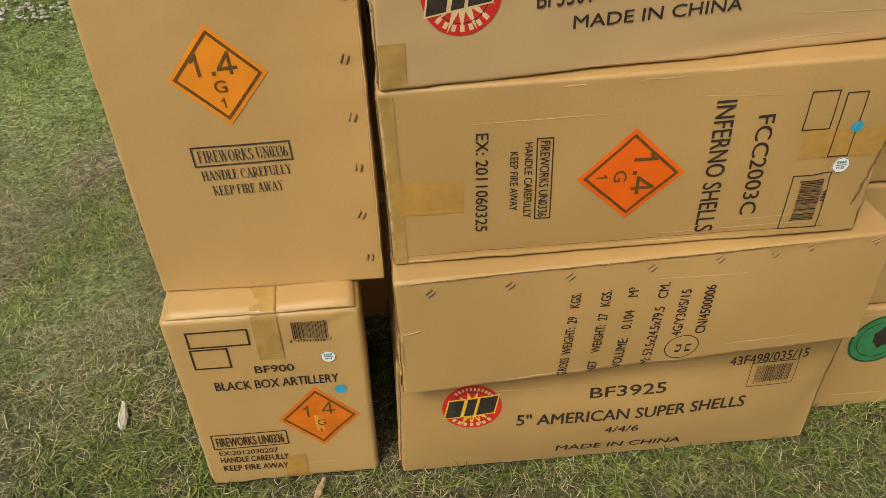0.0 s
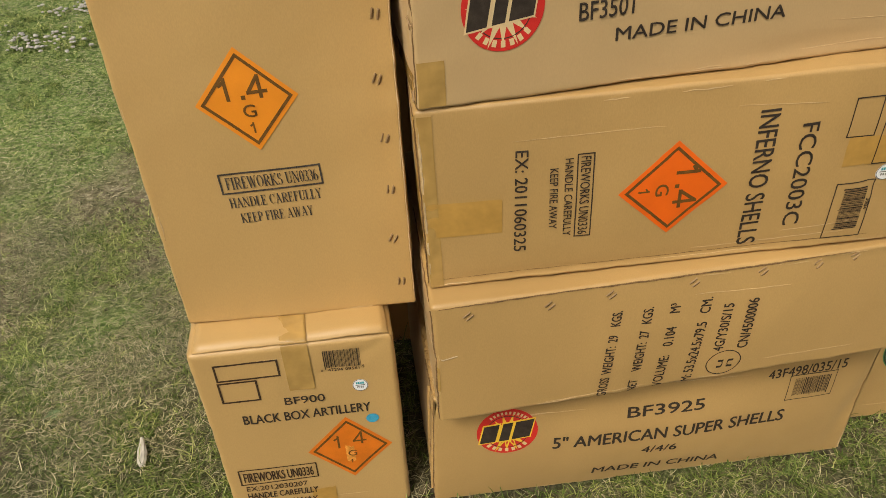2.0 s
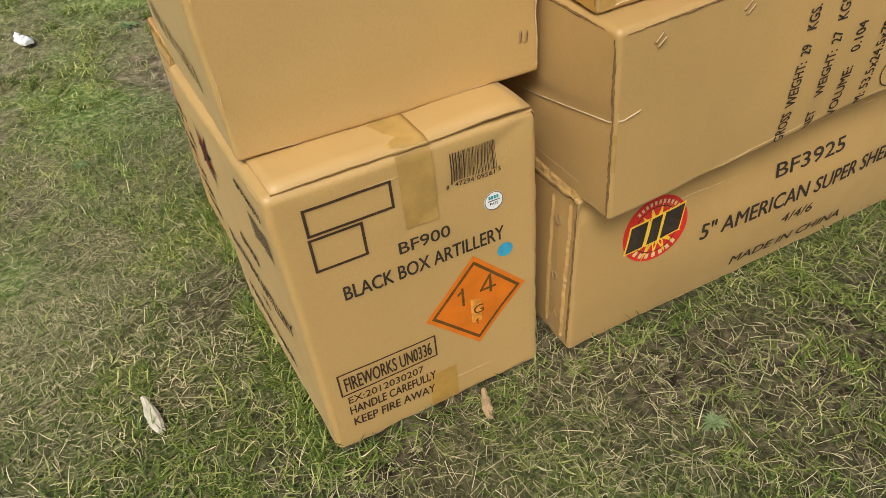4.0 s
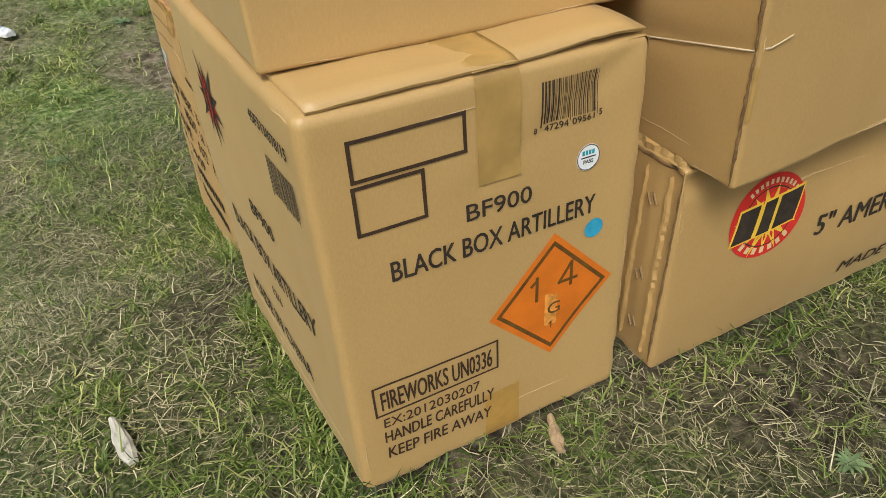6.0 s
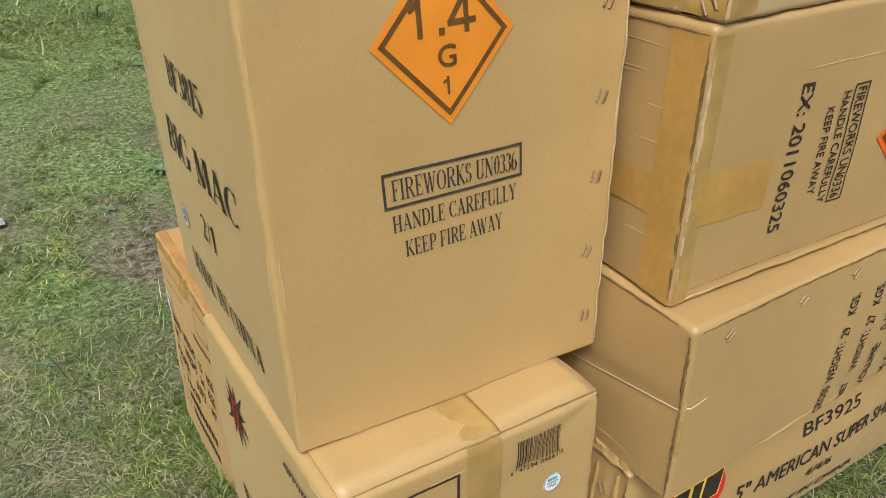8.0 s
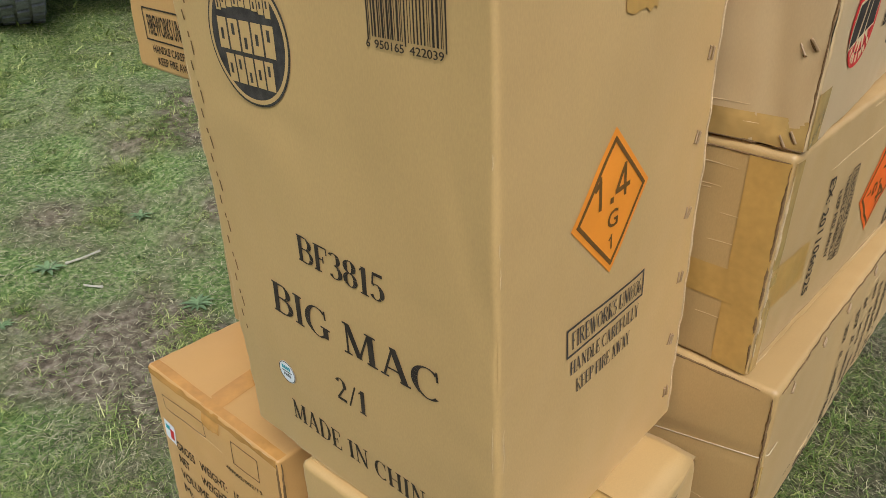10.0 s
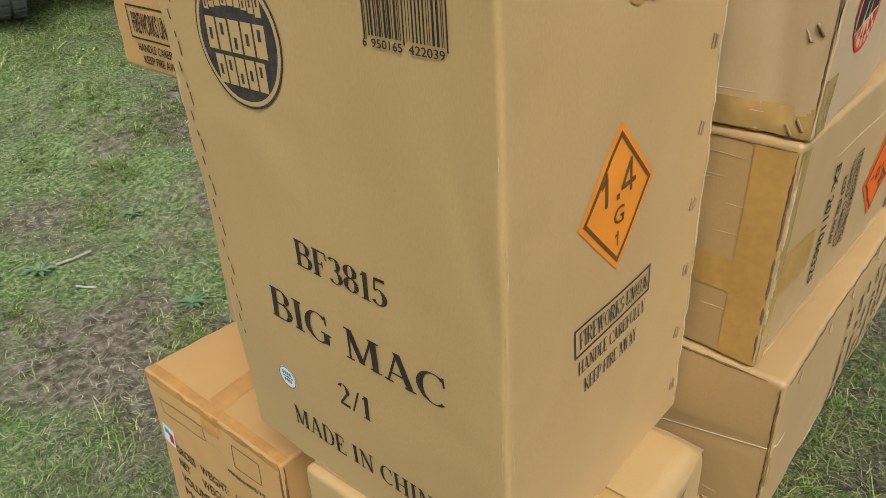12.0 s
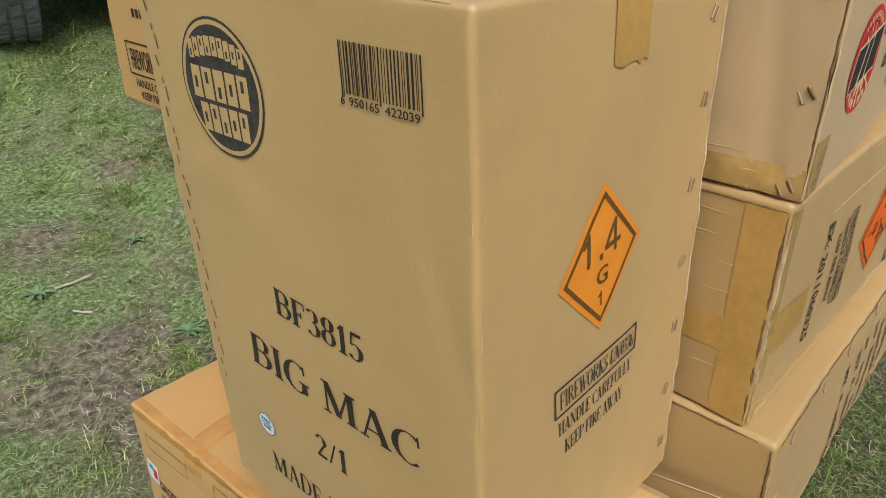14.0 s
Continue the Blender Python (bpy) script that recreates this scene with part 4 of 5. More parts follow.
# ---- second carton of the long stack ----
box_c = Carton((0.092, 0.944, 0.291), (0.83, 0.52, 0.251), m_kraft, "long stapled kraft carton resting on the crushed carton", -0.8, 3.6, (0.025, 0.035), bulge={"front": 0.006}, heel=0.022, seed=11, dents=0.003,
               crease=[("left", 0.07, 0.125, 2.95, 0.004, 0.006), ("left", 0.2, 0.11, 2.95, 0.004, 0.006), ("front", 0.66, 0.236, 0.0, 0.003, 0.006)])
C = box_c
text(C, "front", "GROSS  WEIGHT:  29    KGS.", 0.291, 0.001, 0.195, 0.0165, 86, bold=0.03)
text(C, "front", "NET     WEIGHT:  27   KGS.", 0.345, 0.000, 0.196, 0.0165, 87, bold=0.03)
text(C, "front", "VOLUME:    0.104     M\u00b3", 0.391, 0.001, 0.195, 0.0175, 87, bold=0.03)
text(C, "front", "M: 53.5x24.5x79.5   CM.", 0.443, 0.002, 0.197, 0.0175, 87, bold=0.03)
text(C, "front", "4G/Y30/S/15", 0.488, 0.074, 0.106, 0.017, 88, bold=0.03)
text(C, "front", "CN/4500006", 0.531, 0.073, 0.112, 0.018, 89, bold=0.03)
ring = lay(C, "front", "printed_ring", 0.496, 0.041, *disc(0.031, 0.031, 40, 0.94), m_ink)
text(C, "front", "u", 0.495, 0.028, 0.020, 0.010, 88, parent=ring)
text(C, "front", "n", 0.512, 0.028, 0.020, 0.010, 88, parent=ring)
for u, v in ((0.055, 0.228), (0.185, 0.225), (0.283, 0.231), (0.418, 0.232), (0.530, 0.236), (0.624, 0.233), (0.686, 0.237), (0.795, 0.239)):
    staple(C, "front", u, v, 38, 0.008)
raw_edge(C, "left", 0.004, 0.005, 0.004, 0.243, 0.005, 31, m_inner, "raw_board_edge", 0.0015, 0.7)
raw_edge(C, "front", 0.01, 0.2465, 0.68, 0.2465, 0.003, 32, m_inner, "raw_board_edge", 0.0010)
raw_edge(C, "left", 0.02, 0.247, 0.30, 0.247, 0.003, 33, m_inner, "raw_board_edge", 0.0010)
strap_pts = [("left", 0.40, 0.085), ("left", 0.25, 0.095), ("left", 0.148, 0.111), ("left", 0.07, 0.127), ("left", 0.008, 0.140), ("front", 0.012, 0.143), ("front", 0.035, 0.149)]
bm = bmesh.new()
prev = None
for f, u, v in strap_pts:
    p = C.spot(f, u, v, 0.0025)
    ring_v = [bm.verts.new(p + Vector((0.0005 * math.sin(a), 0.0005 * math.sin(a), 0.0010 * math.cos(a)))) for a in [math.tau * k / 6 for k in range(6)]]
    if prev:
        for k in range(6):
            bm.faces.new((prev[k], prev[(k + 1) % 6], ring_v[(k + 1) % 6], ring_v[k])).smooth = True
    prev = ring_v
part("plastic_strap", bm, m_film, C.thing, "thin milky plastic strap")
patch(C, "left", "clear_tape", 0.000, 0.075, 0.05, 0.05, m_clear, 0, 0.0008, None, "clear tape round the edge", 0.003)

# ---- third carton of the long stack, printing turned sideways ----
box_h = Carton((0.085, 0.995, 0.546), (0.755, 0.45, 0.302), m_kraft, "long kraft carton with sideways printing and brown tape", -3.2, 3.6, (0.01, 0.0), seed=14, dents=0.003,
               crease=[("front", 0.3, 0.012, 0.0, 0.004, 0.005), ("front", 0.12, 0.012, 0.0, 0.004, 0.005), ("front", 0.5, 0.012, 0.0, 0.004, 0.005), ("front", 0.70, 0.09, 2.3, 0.004, 0.01), ("front", 0.35, 0.20, 0.05, 0.0012, 0.004), ("front", 0.30, 0.10, 0.0, 0.0012, 0.004)])
H = box_h
text(H, "front", "EX: 2011060325", 0.136, 0.229, 0.171, 0.0185, -91, bold=0.012)
outline(H, "front", 0.2255, 0.214, 0.139, 0.0235, 0.0018, None, -90)
text(H, "front", "FIREWORKS UN0336", 0.230, 0.210, 0.132, 0.0145, -90)
text(H, "front", "HANDLE CAREFULLY", 0.2075, 0.209, 0.131, 0.012, -90)
text(H, "front", "KEEP FIRE AWAY", 0.186, 0.195, 0.102, 0.012, -90)
hazard(H, "front", 0.369, 0.141, 0.074, 0.077, m_hazard_red, -90)
text(H, "front", "INFERNO SHELLS", 0.480, 0.252, 0.229, 0.029, -88.5, bold=0.012)
text(H, "front", "FCC2003C", 0.545, 0.225, 0.174, 0.025, -87.5, bold=0.010)
outline(H, "front", 0.616, 0.195, 0.040, 0.061, 0.0018)
outline(H, "front", 0.668, 0.146, 0.030, 0.105, 0.0018)
lay(H, "front", "dot_sticker", 0.698, 0.195, *disc(0.010, 0.009, 24), m_blue, 0, 0.0011, None, "round blue dot sticker")
seal(H, "front", 0.694, 0.129, 0.0135)
outline(H, "front", 0.624, 0.016, 0.061, 0.100, 0.0018)
bars(H, "front", 0.640, 0.106, 0.075, 0.036, 41, -90)
text(H, "front", "3984", 0.678, 0.085, 0.020, 0.006, -90)
patch(H, "front", "packing_tape", 0.004, 0.097, 0.112, 0.058, m_tape, -1, 0.0005, None, "brown packing tape end", 0.0)
patch(H, "front", "packing_tape", 0.622, 0.146, 0.130, 0.048, m_tape, -1, 0.0004, None, "brown packing tape end", 0.0)
patch(H, "left", "packing_tape", 0.30, 0.098, 0.298, 0.046, m_tape, 0, 0.0006, None, "brown packing tape")
patch(H, "left", "packing_tape", 0.048, 0.004, 0.046, 0.290, m_tape, 0, 0.0005, None, "brown packing tape", 0.0)
patch(H, "front", "packing_tape", 0.003, 0.004, 0.020, 0.290, m_clear, 0, 0.0004, None, "clear tape over the edge", 0.0)
raw_edge(H, "left", 0.003, 0.01, 0.003, 0.29, 0.0045, 42, m_inner, "raw_board_edge", 0.0012, 0.55)
raw_edge(H, "front", 0.004, 0.03, 0.004, 0.28, 0.005, 44, m_liner, "torn_edge", 0.0012, 0.55)
raw_edge(H, "front", 0.02, 0.016, 0.70, 0.016, 0.0022, 43, m_inner, "fold_line", 0.0005)
raw_edge(H, "front", 0.735, 0.05, 0.752, 0.17, 0.006, 46, m_inner, "raw_board_edge", 0.0015, 0.9)
raw_edge(H, "left", 0.004, 0.294, 0.12, 0.294, 0.003, 47, m_inner, "raw_board_edge", 0.001)

# ---- top carton of the long stack ----
box_i = Carton((0.075, 0.990, 0.850), (0.80, 0.45, 0.33), m_pale, "pale kraft carton on top of the long stack", 1.2, 3.6, (0.02, 0), bulge={"left": 0.006}, seed=17, dents=0.003,
               crease=[("left", 0.05, 0.10, 1.5, 0.006, 0.007), ("left", 0.035, 0.03, 1.9, 0.005, 0.006), ("front", 0.55, 0.02, 0.05, 0.003, 0.008), ("left", 0.028, 0.2, 1.57, 0.004, 0.005)])
I = box_i
logo(I, "front", 0.1145, 0.124, 0.053, 0.056, m_cream, m_ink)
text(I, "front", "EXECUTIONER SHELLS", 0.176, 0.139, 0.373, 0.041, 0.5, bold=0.012)
text(I, "front", "BF3501", 0.213, 0.094, 0.072, 0.0235, 1.5, bold=0.01)
text(I, "front", "4/4/6", 0.462, 0.099, 0.058, 0.0245, 0, bold=0.008)
text(I, "front", "MADE IN CHINA", 0.264, 0.062, 0.232, 0.0175, 1, bold=0.014)
patch(I, "front", "packing_tape", 0.002, 0.004, 0.036, 0.062, m_clear, 0, 0.0005, None, "yellowed clear tape")
patch(I, "left", "packing_tape", 0.20, 0.004, 0.197, 0.032, m_clear, 0, 0.0005, None, "clear tape along the edge", 0.0)
for v in (0.112, 0.014, 0.21):
    staple(I, "left", 0.020, v, -58, 0.012)
raw_edge(I, "left", 0.003, 0.01, 0.003, 0.32, 0.0035, 51, m_inner, "raw_board_edge", 0.001, 0.6)
raw_edge(I, "left", 0.003, 0.003, 0.15, 0.003, 0.004, 52, m_inner, "raw_board_edge", 0.001, 0.6)

# ---- orange carton behind ----
box_e = Carton((-0.293, 1.508, -0.107), (0.40, 0.372, 0.442), m_orange, "orange-brown taped carton on the grass behind the stack", skew=-0.025, seed=21, dents=0.003,
               crease=[("left", 0.1, 0.425, 0.0, 0.003, 0.006)])
E_ = box_e
up = 0.112
outline(E_, "left", 0.330, 0.254 + up, 0.129, 0.030, 0.0015, None, 3)
outline(E_, "left", 0.121, 0.254 + up, 0.067, 0.046, 0.0015)
patch(E_, "left", "white_sticker", 0.357, 0.172 + up, 0.037, 0.046, m_white, -6, 0.0007, None, "white and red paper sticker")
patch(E_, "left", "sticker_print", 0.349, 0.196 + up, 0.014, 0.012, m_teal, -6, 0.0010)
patch(E_, "left", "sticker_print", 0.337, 0.178 + up, 0.013, 0.024, m_red, -6, 0.0010)
for words, u, v, ln in (("GROSS   WEIGHT:   15    KGS.", 0.319, 0.163, 0.262), ("NET       WEIGHT:   14    KGS.", 0.321, 0.127, 0.262), ("VOLUME:      0.072     M\u00b3", 0.323, 0.090, 0.255), ("M:   74x29", 0.324, 0.052, 0.150)):
    text(E_, "left", words, u, v + up, ln, 0.021, -1, m_ink, 0.003)
text(E_, "left", "45F002/002/15", 0.147, 0.228 + up, 0.096, 0.008, 0)
ring = lay(E_, "left", "printed_ring", 0.300, 0.000 + up, *disc(0.026, 0.030, 32, 0.92), m_ink)
for row in range(2):
    for k in range(9):
        patch(E_, "left", "print_bar", 0.255 - 0.019 * k, 0.012 - 0.040 * row + up, 0.013, 0.018, m_ink, 0, 0.0006, None, "", 0, 2, 2)
patch(E_, "top", "packing_tape", 0.004, 0.165, 0.30, 0.040, m_tape_e, 6, 0.0006, None, "glossy brown tape across the top")
patch(E_, "left", "packing_tape", 0.205, 0.400, 0.050, 0.040, m_tape_e, 0, 0.0006, None, "glossy brown tape end", 0.004)
patch(E_, "left", "packing_tape", 0.368, 0.425, 0.363, 0.014, m_tape_e, 0, 0.0008, None, "wrinkled clear tape along the edge", 0.002, 20, 2)
patch(E_, "top", "packing_tape", 0.003, 0.003, 0.016, 0.363, m_tape_e, 0, 0.0007, None, "wrinkled clear tape along the edge", 0.0, 2, 20)
raw_edge(E_, "front", 0.006, 0.10, 0.006, 0.435, 0.005, 61, m_inner, "raw_board_edge", 0.0018, 0.5)
raw_edge(E_, "left", 0.004, 0.30, 0.004, 0.435, 0.006, 62, m_inner, "raw_board_edge", 0.0012, 0.55)

# ---- cartons behind the tall one ----
box_g = Carton((-0.115, 1.555, 0.335), (0.42, 0.335, 0.496), m_kraft, "plain kraft carton standing on the orange carton", seed=24)
flap(box_g, 0.004, 0.416, 0.30, seed=11, v0=0.003, thick=0.003, gap=0.0003, open_=0.0)
raw_edge(box_g, "left", 0.31, 0.003, 0.325, 0.490, 0.002, 71)
box_f = Carton((-0.172, 1.54, 0.832), (0.46, 0.42, 0.40), m_orange, "orange-brown carton on top of a plain carton", seed=27)
F = box_f
outline(F, "left", 0.376, 0.050, 0.145, 0.048, 0.0025)
text(F, "left", "FIREWORKS UN0336", 0.364, 0.058, 0.125, 0.031)
text(F, "left", "HANDLE CAREFULLY", 0.361, 0.031, 0.125, 0.0125, -1)
text(F, "left", "KEEP FIRE AWAY", 0.352, 0.012, 0.108, 0.0125)
for k in range(5):
    patch(F, "left", "print_bar", 0.335 - 0.012 * k, 0.137, 0.008, 0.012, m_ink, 0, 0.0006, None, "", 0, 2, 2)

# ---- cartons past the far end of the long stack ----
box_j = Carton((0.72, 1.066, 0.0), (0.72, 0.40, 0.302), m_kraft, "kraft carton with a green round logo on the grass", seed=31)
J = box_j
green = lay(J, "front", "round_logo", 0.385, 0.215, *disc(0.068, 0.068), m_green, 0, 0.0006, None, "green round logo with dark rings")
lay(J, "front", "ring_line", 0.385, 0.215, *disc(0.066, 0.066, 48, 0.955), m_ink, 0, 0.0009, green)
lay(J, "front", "ring_line", 0.385, 0.215, *disc(0.050, 0.050, 48, 0.955), m_ink, 0, 0.0009, green)
lay(J, "front", "head_shape", 0.392, 0.222, *star(0.032, 0.036, 7, 0.7, 6), m_ink, 0, 0.0008, green)
for k in range(4):
    patch(J, "front", "print_bar", 0.455 + 0.045 * k, 0.135, 0.033, 0.038, m_ink, 0, 0.0006, None, "", 0, 2, 2)
for k in range(5):
    patch(J, "front", "print_bar", 0.475 + 0.03 * k, 0.060, 0.022, 0.026, m_ink, 0, 0.0006, None, "", 0, 2, 2)
box_k = Carton((0.74, 1.075, 0.306), (0.70, 0.40, 0.29), m_kraft, "kraft carton with a green round logo on another carton", seed=34)
green = lay(box_k, "front", "round_logo", 0.36, 0.19, *disc(0.066, 0.066), m_green, 0, 0.0006, None, "green round logo")
lay(box_k, "front", "ring_line", 0.36, 0.19, *disc(0.064, 0.064, 48, 0.95), m_ink, 0, 0.0009, green)
box_l = Carton((0.74, 1.08, 0.600), (0.70, 0.40, 0.29), m_kraft, "plain kraft carton in the row behind", seed=37)

# ---- wear on the cartons ----
scuffs(box_a, 101, 0.337, 0.444, 0.385, 2)
scuffs(box_b, 102, 0.387, 0.632, 0.415, 0)
scuffs(box_c, 103, 0.83, 0.248, 0.52, 3)
scuffs(box_d, 104, 0.872, 0.288, 0.50, 3)
scuffs(box_h, 105, 0.755, 0.298, 0.45, 5)
scuffs(box_i, 106, 0.80, 0.33, 0.45, 4)
scuffs(box_e, 107, 0.40, 0.442, 0.372, 2)
scuffs(box_f, 108, 0.46, 0.40, 0.42, 0, ("left",))
scuffs(box_j, 109, 0.72, 0.302, 0.40, 2, ("front",))
for u0, v0, u1, v1 in ((0.02, 0.135, 0.085, 0.139), (0.015, 0.18, 0.08, 0.176), (0.03, 0.215, 0.07, 0.214), (0.022, 0.02, 0.019, 0.11), (0.10, 0.118, 0.19, 0.121), (0.03, 0.071, 0.08, 0.069)):
    raw_edge(H, "left", u0, v0, u1, v1, 0.0009, int(1000 * v0), m_scuff, "tape_fold", 0.0004, 0.8)

# ---- parked truck on the rise ----
truck = tagged(new("truck"), "parked grey truck with chunky tyres on the grass", "truck")
truck.matrix_world = pose(0.62, 4.92, float(lawn(0.62, 4.92)), 0, 0, -15.6)


def tyre(x, y):
    """A wheel: ribbed carcass, tread blocks, rim."""
    R, W = 0.39, 0.285
    bm = bmesh.new()
    prof = [(-0.5 * W, 0.23), (-0.52 * W, 0.30), (-0.5 * W, 0.355), (-0.44 * W, 0.378), (0.44 * W, 0.378), (0.5 * W, 0.355), (0.52 * W, 0.30), (0.5 * W, 0.23)]
    n = 48
    rings = [[bm.verts.new((px_, r * math.sin(math.tau * k / n), R + r * math.cos(math.tau * k / n))) for px_, r in prof] for k in range(n)]
    for k in range(n):
        for j in range(len(prof) - 1):
            bm.faces.new((rings[k][j], rings[k][j + 1], rings[(k + 1) % n][j + 1], rings[(k + 1) % n][j])).smooth = True
    wheel = part("wheel", bm, m_rubber, truck, "black off-road tyre on a rim")
    wheel.location = (x, y, 0)
    block = bmesh.new()
    rnd = random.Random(4)
    for k in range(30):
        for c in range(4):
            a = math.tau * (k + 0.5 * (c % 2)) / 30
            cx = (-0.36 + 0.24 * c) * W
            hw, ha = 0.095 * W, 0.075 + 0.012 * rnd.random()
            q = []
            for r in (0.374, 0.391):
                for sx, sa in ((-1, -1), (1, -0.6), (1, 1), (-1, 0.6)):
                    aa = a + sa * ha
                    q.append(block.verts.new((cx + sx * hw, r * math.sin(aa), R + r * math.cos(aa))))
            block.faces.new(q[4:])
            for i in range(4):
                block.faces.new((q[i], q[(i + 1) % 4], q[4 + (i + 1) % 4], q[4 + i]))
    bmesh.ops.recalc_face_normals(block, faces=block.faces)
    part("tread", block, m_rubber, wheel, "chunky tread blocks")
    bm = bmesh.new()
    bmesh.ops.create_cone(bm, cap_ends=True, segments=32, radius1=0.23, radius2=0.21, depth=W * 0.8, matrix=Matrix.Translation((0, 0, R)) @ Matrix.Rotation(radians(90), 4, "Y"))
    part("rim", bm, m_paint, wheel)


def slab(name, lo, hi, material, bevel=0.03):
    bm = bmesh.new()
    bmesh.ops.create_cube(bm, size=1, matrix=Matrix.Translation([(a + b) / 2 for a, b in zip(lo, hi)]) @ Matrix.Diagonal([b - a for a, b in zip(lo, hi)] + [1]))
    bmesh.ops.bevel(bm, geom=bm.edges[:], offset=bevel, segments=2, affect="EDGES")
    return part(name, bm, material, truck)


tyre(0, 0.1)
tyre(1.62, 0.1)
tyre(0, 3.2)
tyre(1.62, 3.2)
slab("underbody", (0.05, 0.25, 0.42), (1.6, 4.1, 0.66), m_under)
slab("axle", (0.1, 0.02, 0.30), (1.5, 0.18, 0.44), m_under)
slab("bumper", (-0.20, -0.46, 0.33), (0.10, -0.36, 0.60), m_paint, 0.03)
slab("body_shell", (-0.16, -0.36, 0.62), (1.78, 4.4, 1.15), m_paint, 0.06)
slab("cab", (-0.10, 1.0, 1.12), (1.72, 3.2, 1.75), m_paint, 0.12)


# ---- scraps on the lawn ----
def chip(name, at, size, turn, material, label, category, seed):
    """A small ragged flake lying on the grass."""
    rnd = random.Random(seed)
    bm = bmesh.new()
    n = 9
    rows = []
    for i in range(n + 1):
        f = i / n
        w = size[0] * (0.35 + 0.65 * math.sin(math.pi * min(1, 0.15 + 0.8 * f))) * rnd.uniform(0.8, 1.1)
        y = size[1] * (f - 0.5)
        row = []
        for k in range(5):
            s = k / 4 - 0.5
            z = size[2] * (1 - 2.6 * s * s) * rnd.uniform(0.7, 1.2) + 0.15 * size[1] * (f - 0.5) ** 2
            row.append(bm.verts.new((w * s + rnd.uniform(-1, 1) * size[0] * 0.05, y, z)))
        low = [bm.verts.new((v.co.x * 0.92, v.co.y, v.co.z * 0.2 - 0.002)) for v in row]
        rows.append((row, low))
    for (a, la), (b, lb) in zip(rows, rows[1:]):
        for k in range(4):
            bm.faces.new((a[k], a[k + 1], b[k + 1], b[k]))
            bm.faces.new((la[k], lb[k], lb[k + 1], la[k + 1]))
        bm.faces.new((la[0], a[0], b[0], lb[0]))
        bm.faces.new((a[4], la[4], lb[4], b[4]))
    for row, low in (rows[0], rows[-1]):
        for k in range(4):
            bm.faces.new((row[k], row[k + 1], low[k + 1], low[k]))
    bmesh.ops.recalc_face_normals(bm, faces=bm.faces)
    ob = part(name, bm, material, None, label)
    ob["category"] = category
    ob.matrix_world = pose(at[0], at[1], float(lawn(at[0], at[1])) + 0.012, 4, 3, turn)
    return ob


chip("bark_chip", (-0.522, 1.195), (0.020, 0.072, 0.006), 10, m_bark, "bleached grooved bark chip lying in the grass", "bark", 1)
chip("dry_leaf", (-0.083, 0.960), (0.014, 0.050, 0.005), -20, m_leaf, "curled dry brown leaf by the carton", "leaf", 2)
chip("paper_scrap", (-0.607, 2.884), (0.045, 0.075, 0.014), 25, m_white, "crumpled white paper scrap on the grass", "litter", 3)
chip("bark_chip", (-0.80, 1.02), (0.020, 0.045, 0.006), 70, m_bark, "small bleached bark chip in the grass", "bark", 4)
chip("twig", (0.009, 3.001), (0.005, 0.11, 0.004), -95, m_twig, "pale bare twig lying on the lawn", "twig", 5)
chip("twig", (-0.03, 2.86), (0.005, 0.06, 0.004), 40, m_twig, "short pale twig lying on the lawn", "twig", 6)
rnd = random.Random(12)
bm = bmesh.new()
for k in range(220):
    cx, cy = rnd.gauss(0, 0.22), rnd.gauss(0, 0.07)
    if rnd.random() < 0.4:
        cx, cy = rnd.gauss(0.25, 0.12), rnd.gauss(0.33, 0.05)
    x, y = -1.50 + cx, 3.62 + cy
    r = rnd.uniform(0.005, 0.014)
    bmesh.ops.create_icosphere(bm, subdivisions=1, radius=r, matrix=Matrix.Translation((x, y, float(lawn(x, y)) + 0.02)) @ Matrix.Diagonal((1, rnd.uniform(0.6, 1), 0.5, 1)))
chalk = part("pale_gravel", bm, m_chalk, None, "strip of pale gravel and ash in the lawn", "stuff")
chalk["category"] = "gravel"


def weed(x, y, size, seed):
    """A low rosette weed with a dozen broad leaves."""
    rnd = random.Random(seed)
    thing = tagged(new("weed"), "low green rosette weed in the lawn", "weed", "weeds in the lawn")
    thing.location = (x, y, float(lawn(x, y)))
    for k in range(14):
        bm = bmesh.new()
        a, ln = math.tau * k / 14 + rnd.uniform(-0.2, 0.2), size * rnd.uniform(0.6, 1)
        el = rnd.uniform(0.2, 0.8)
        prev = None
        for i in range(5):
            f = i / 4
            r, z = ln * f * math.cos(el * (1 - 0.5 * f)), ln * f * math.sin(el * (1 - 0.7 * f)) + 0.004
            w = 0.13 * ln * math.sin(math.pi * (0.12 + 0.85 * f))
            row = [bm.verts.new((r * math.cos(a) - s * w * math.sin(a), r * math.sin(a) + s * w * math.cos(a), z + abs(s) * w * 0.4)) for s in (-1, 0, 1)]
            if prev:
                for j in range(2):
                    bm.faces.new((prev[j], prev[j + 1], row[j + 1], row[j])).smooth = True
            prev = row
        part("leaf", bm, m_weed, thing)
    return thing


for k, (x, y, s) in enumerate(((-0.097, 3.014, 0.08), (0.263, 3.10, 0.07), (0.17, 2.613, 0.08), (0.184, 0.777, 0.035), (-0.30, 2.85, 0.06), (-0.55, 2.2, 0.05), (0.05, 3.9, 0.08), (-0.75, 1.35, 0.035))):
    weed(x, y, 0.75 * s, k + 3)

flap(box_l, 0.004, 0.69, 0.30, seed=12, v0=0.003, thick=0.003, gap=0.0003, open_=0.0)


# ---- grass ----
FOOT = [(-0.306, 0.036, 0.998, 1.39), (0.08, 0.98, 0.985, 1.5), (-0.296, 0.13, 1.508, 1.88), (0.95, 1.45, 1.07, 1.48)]


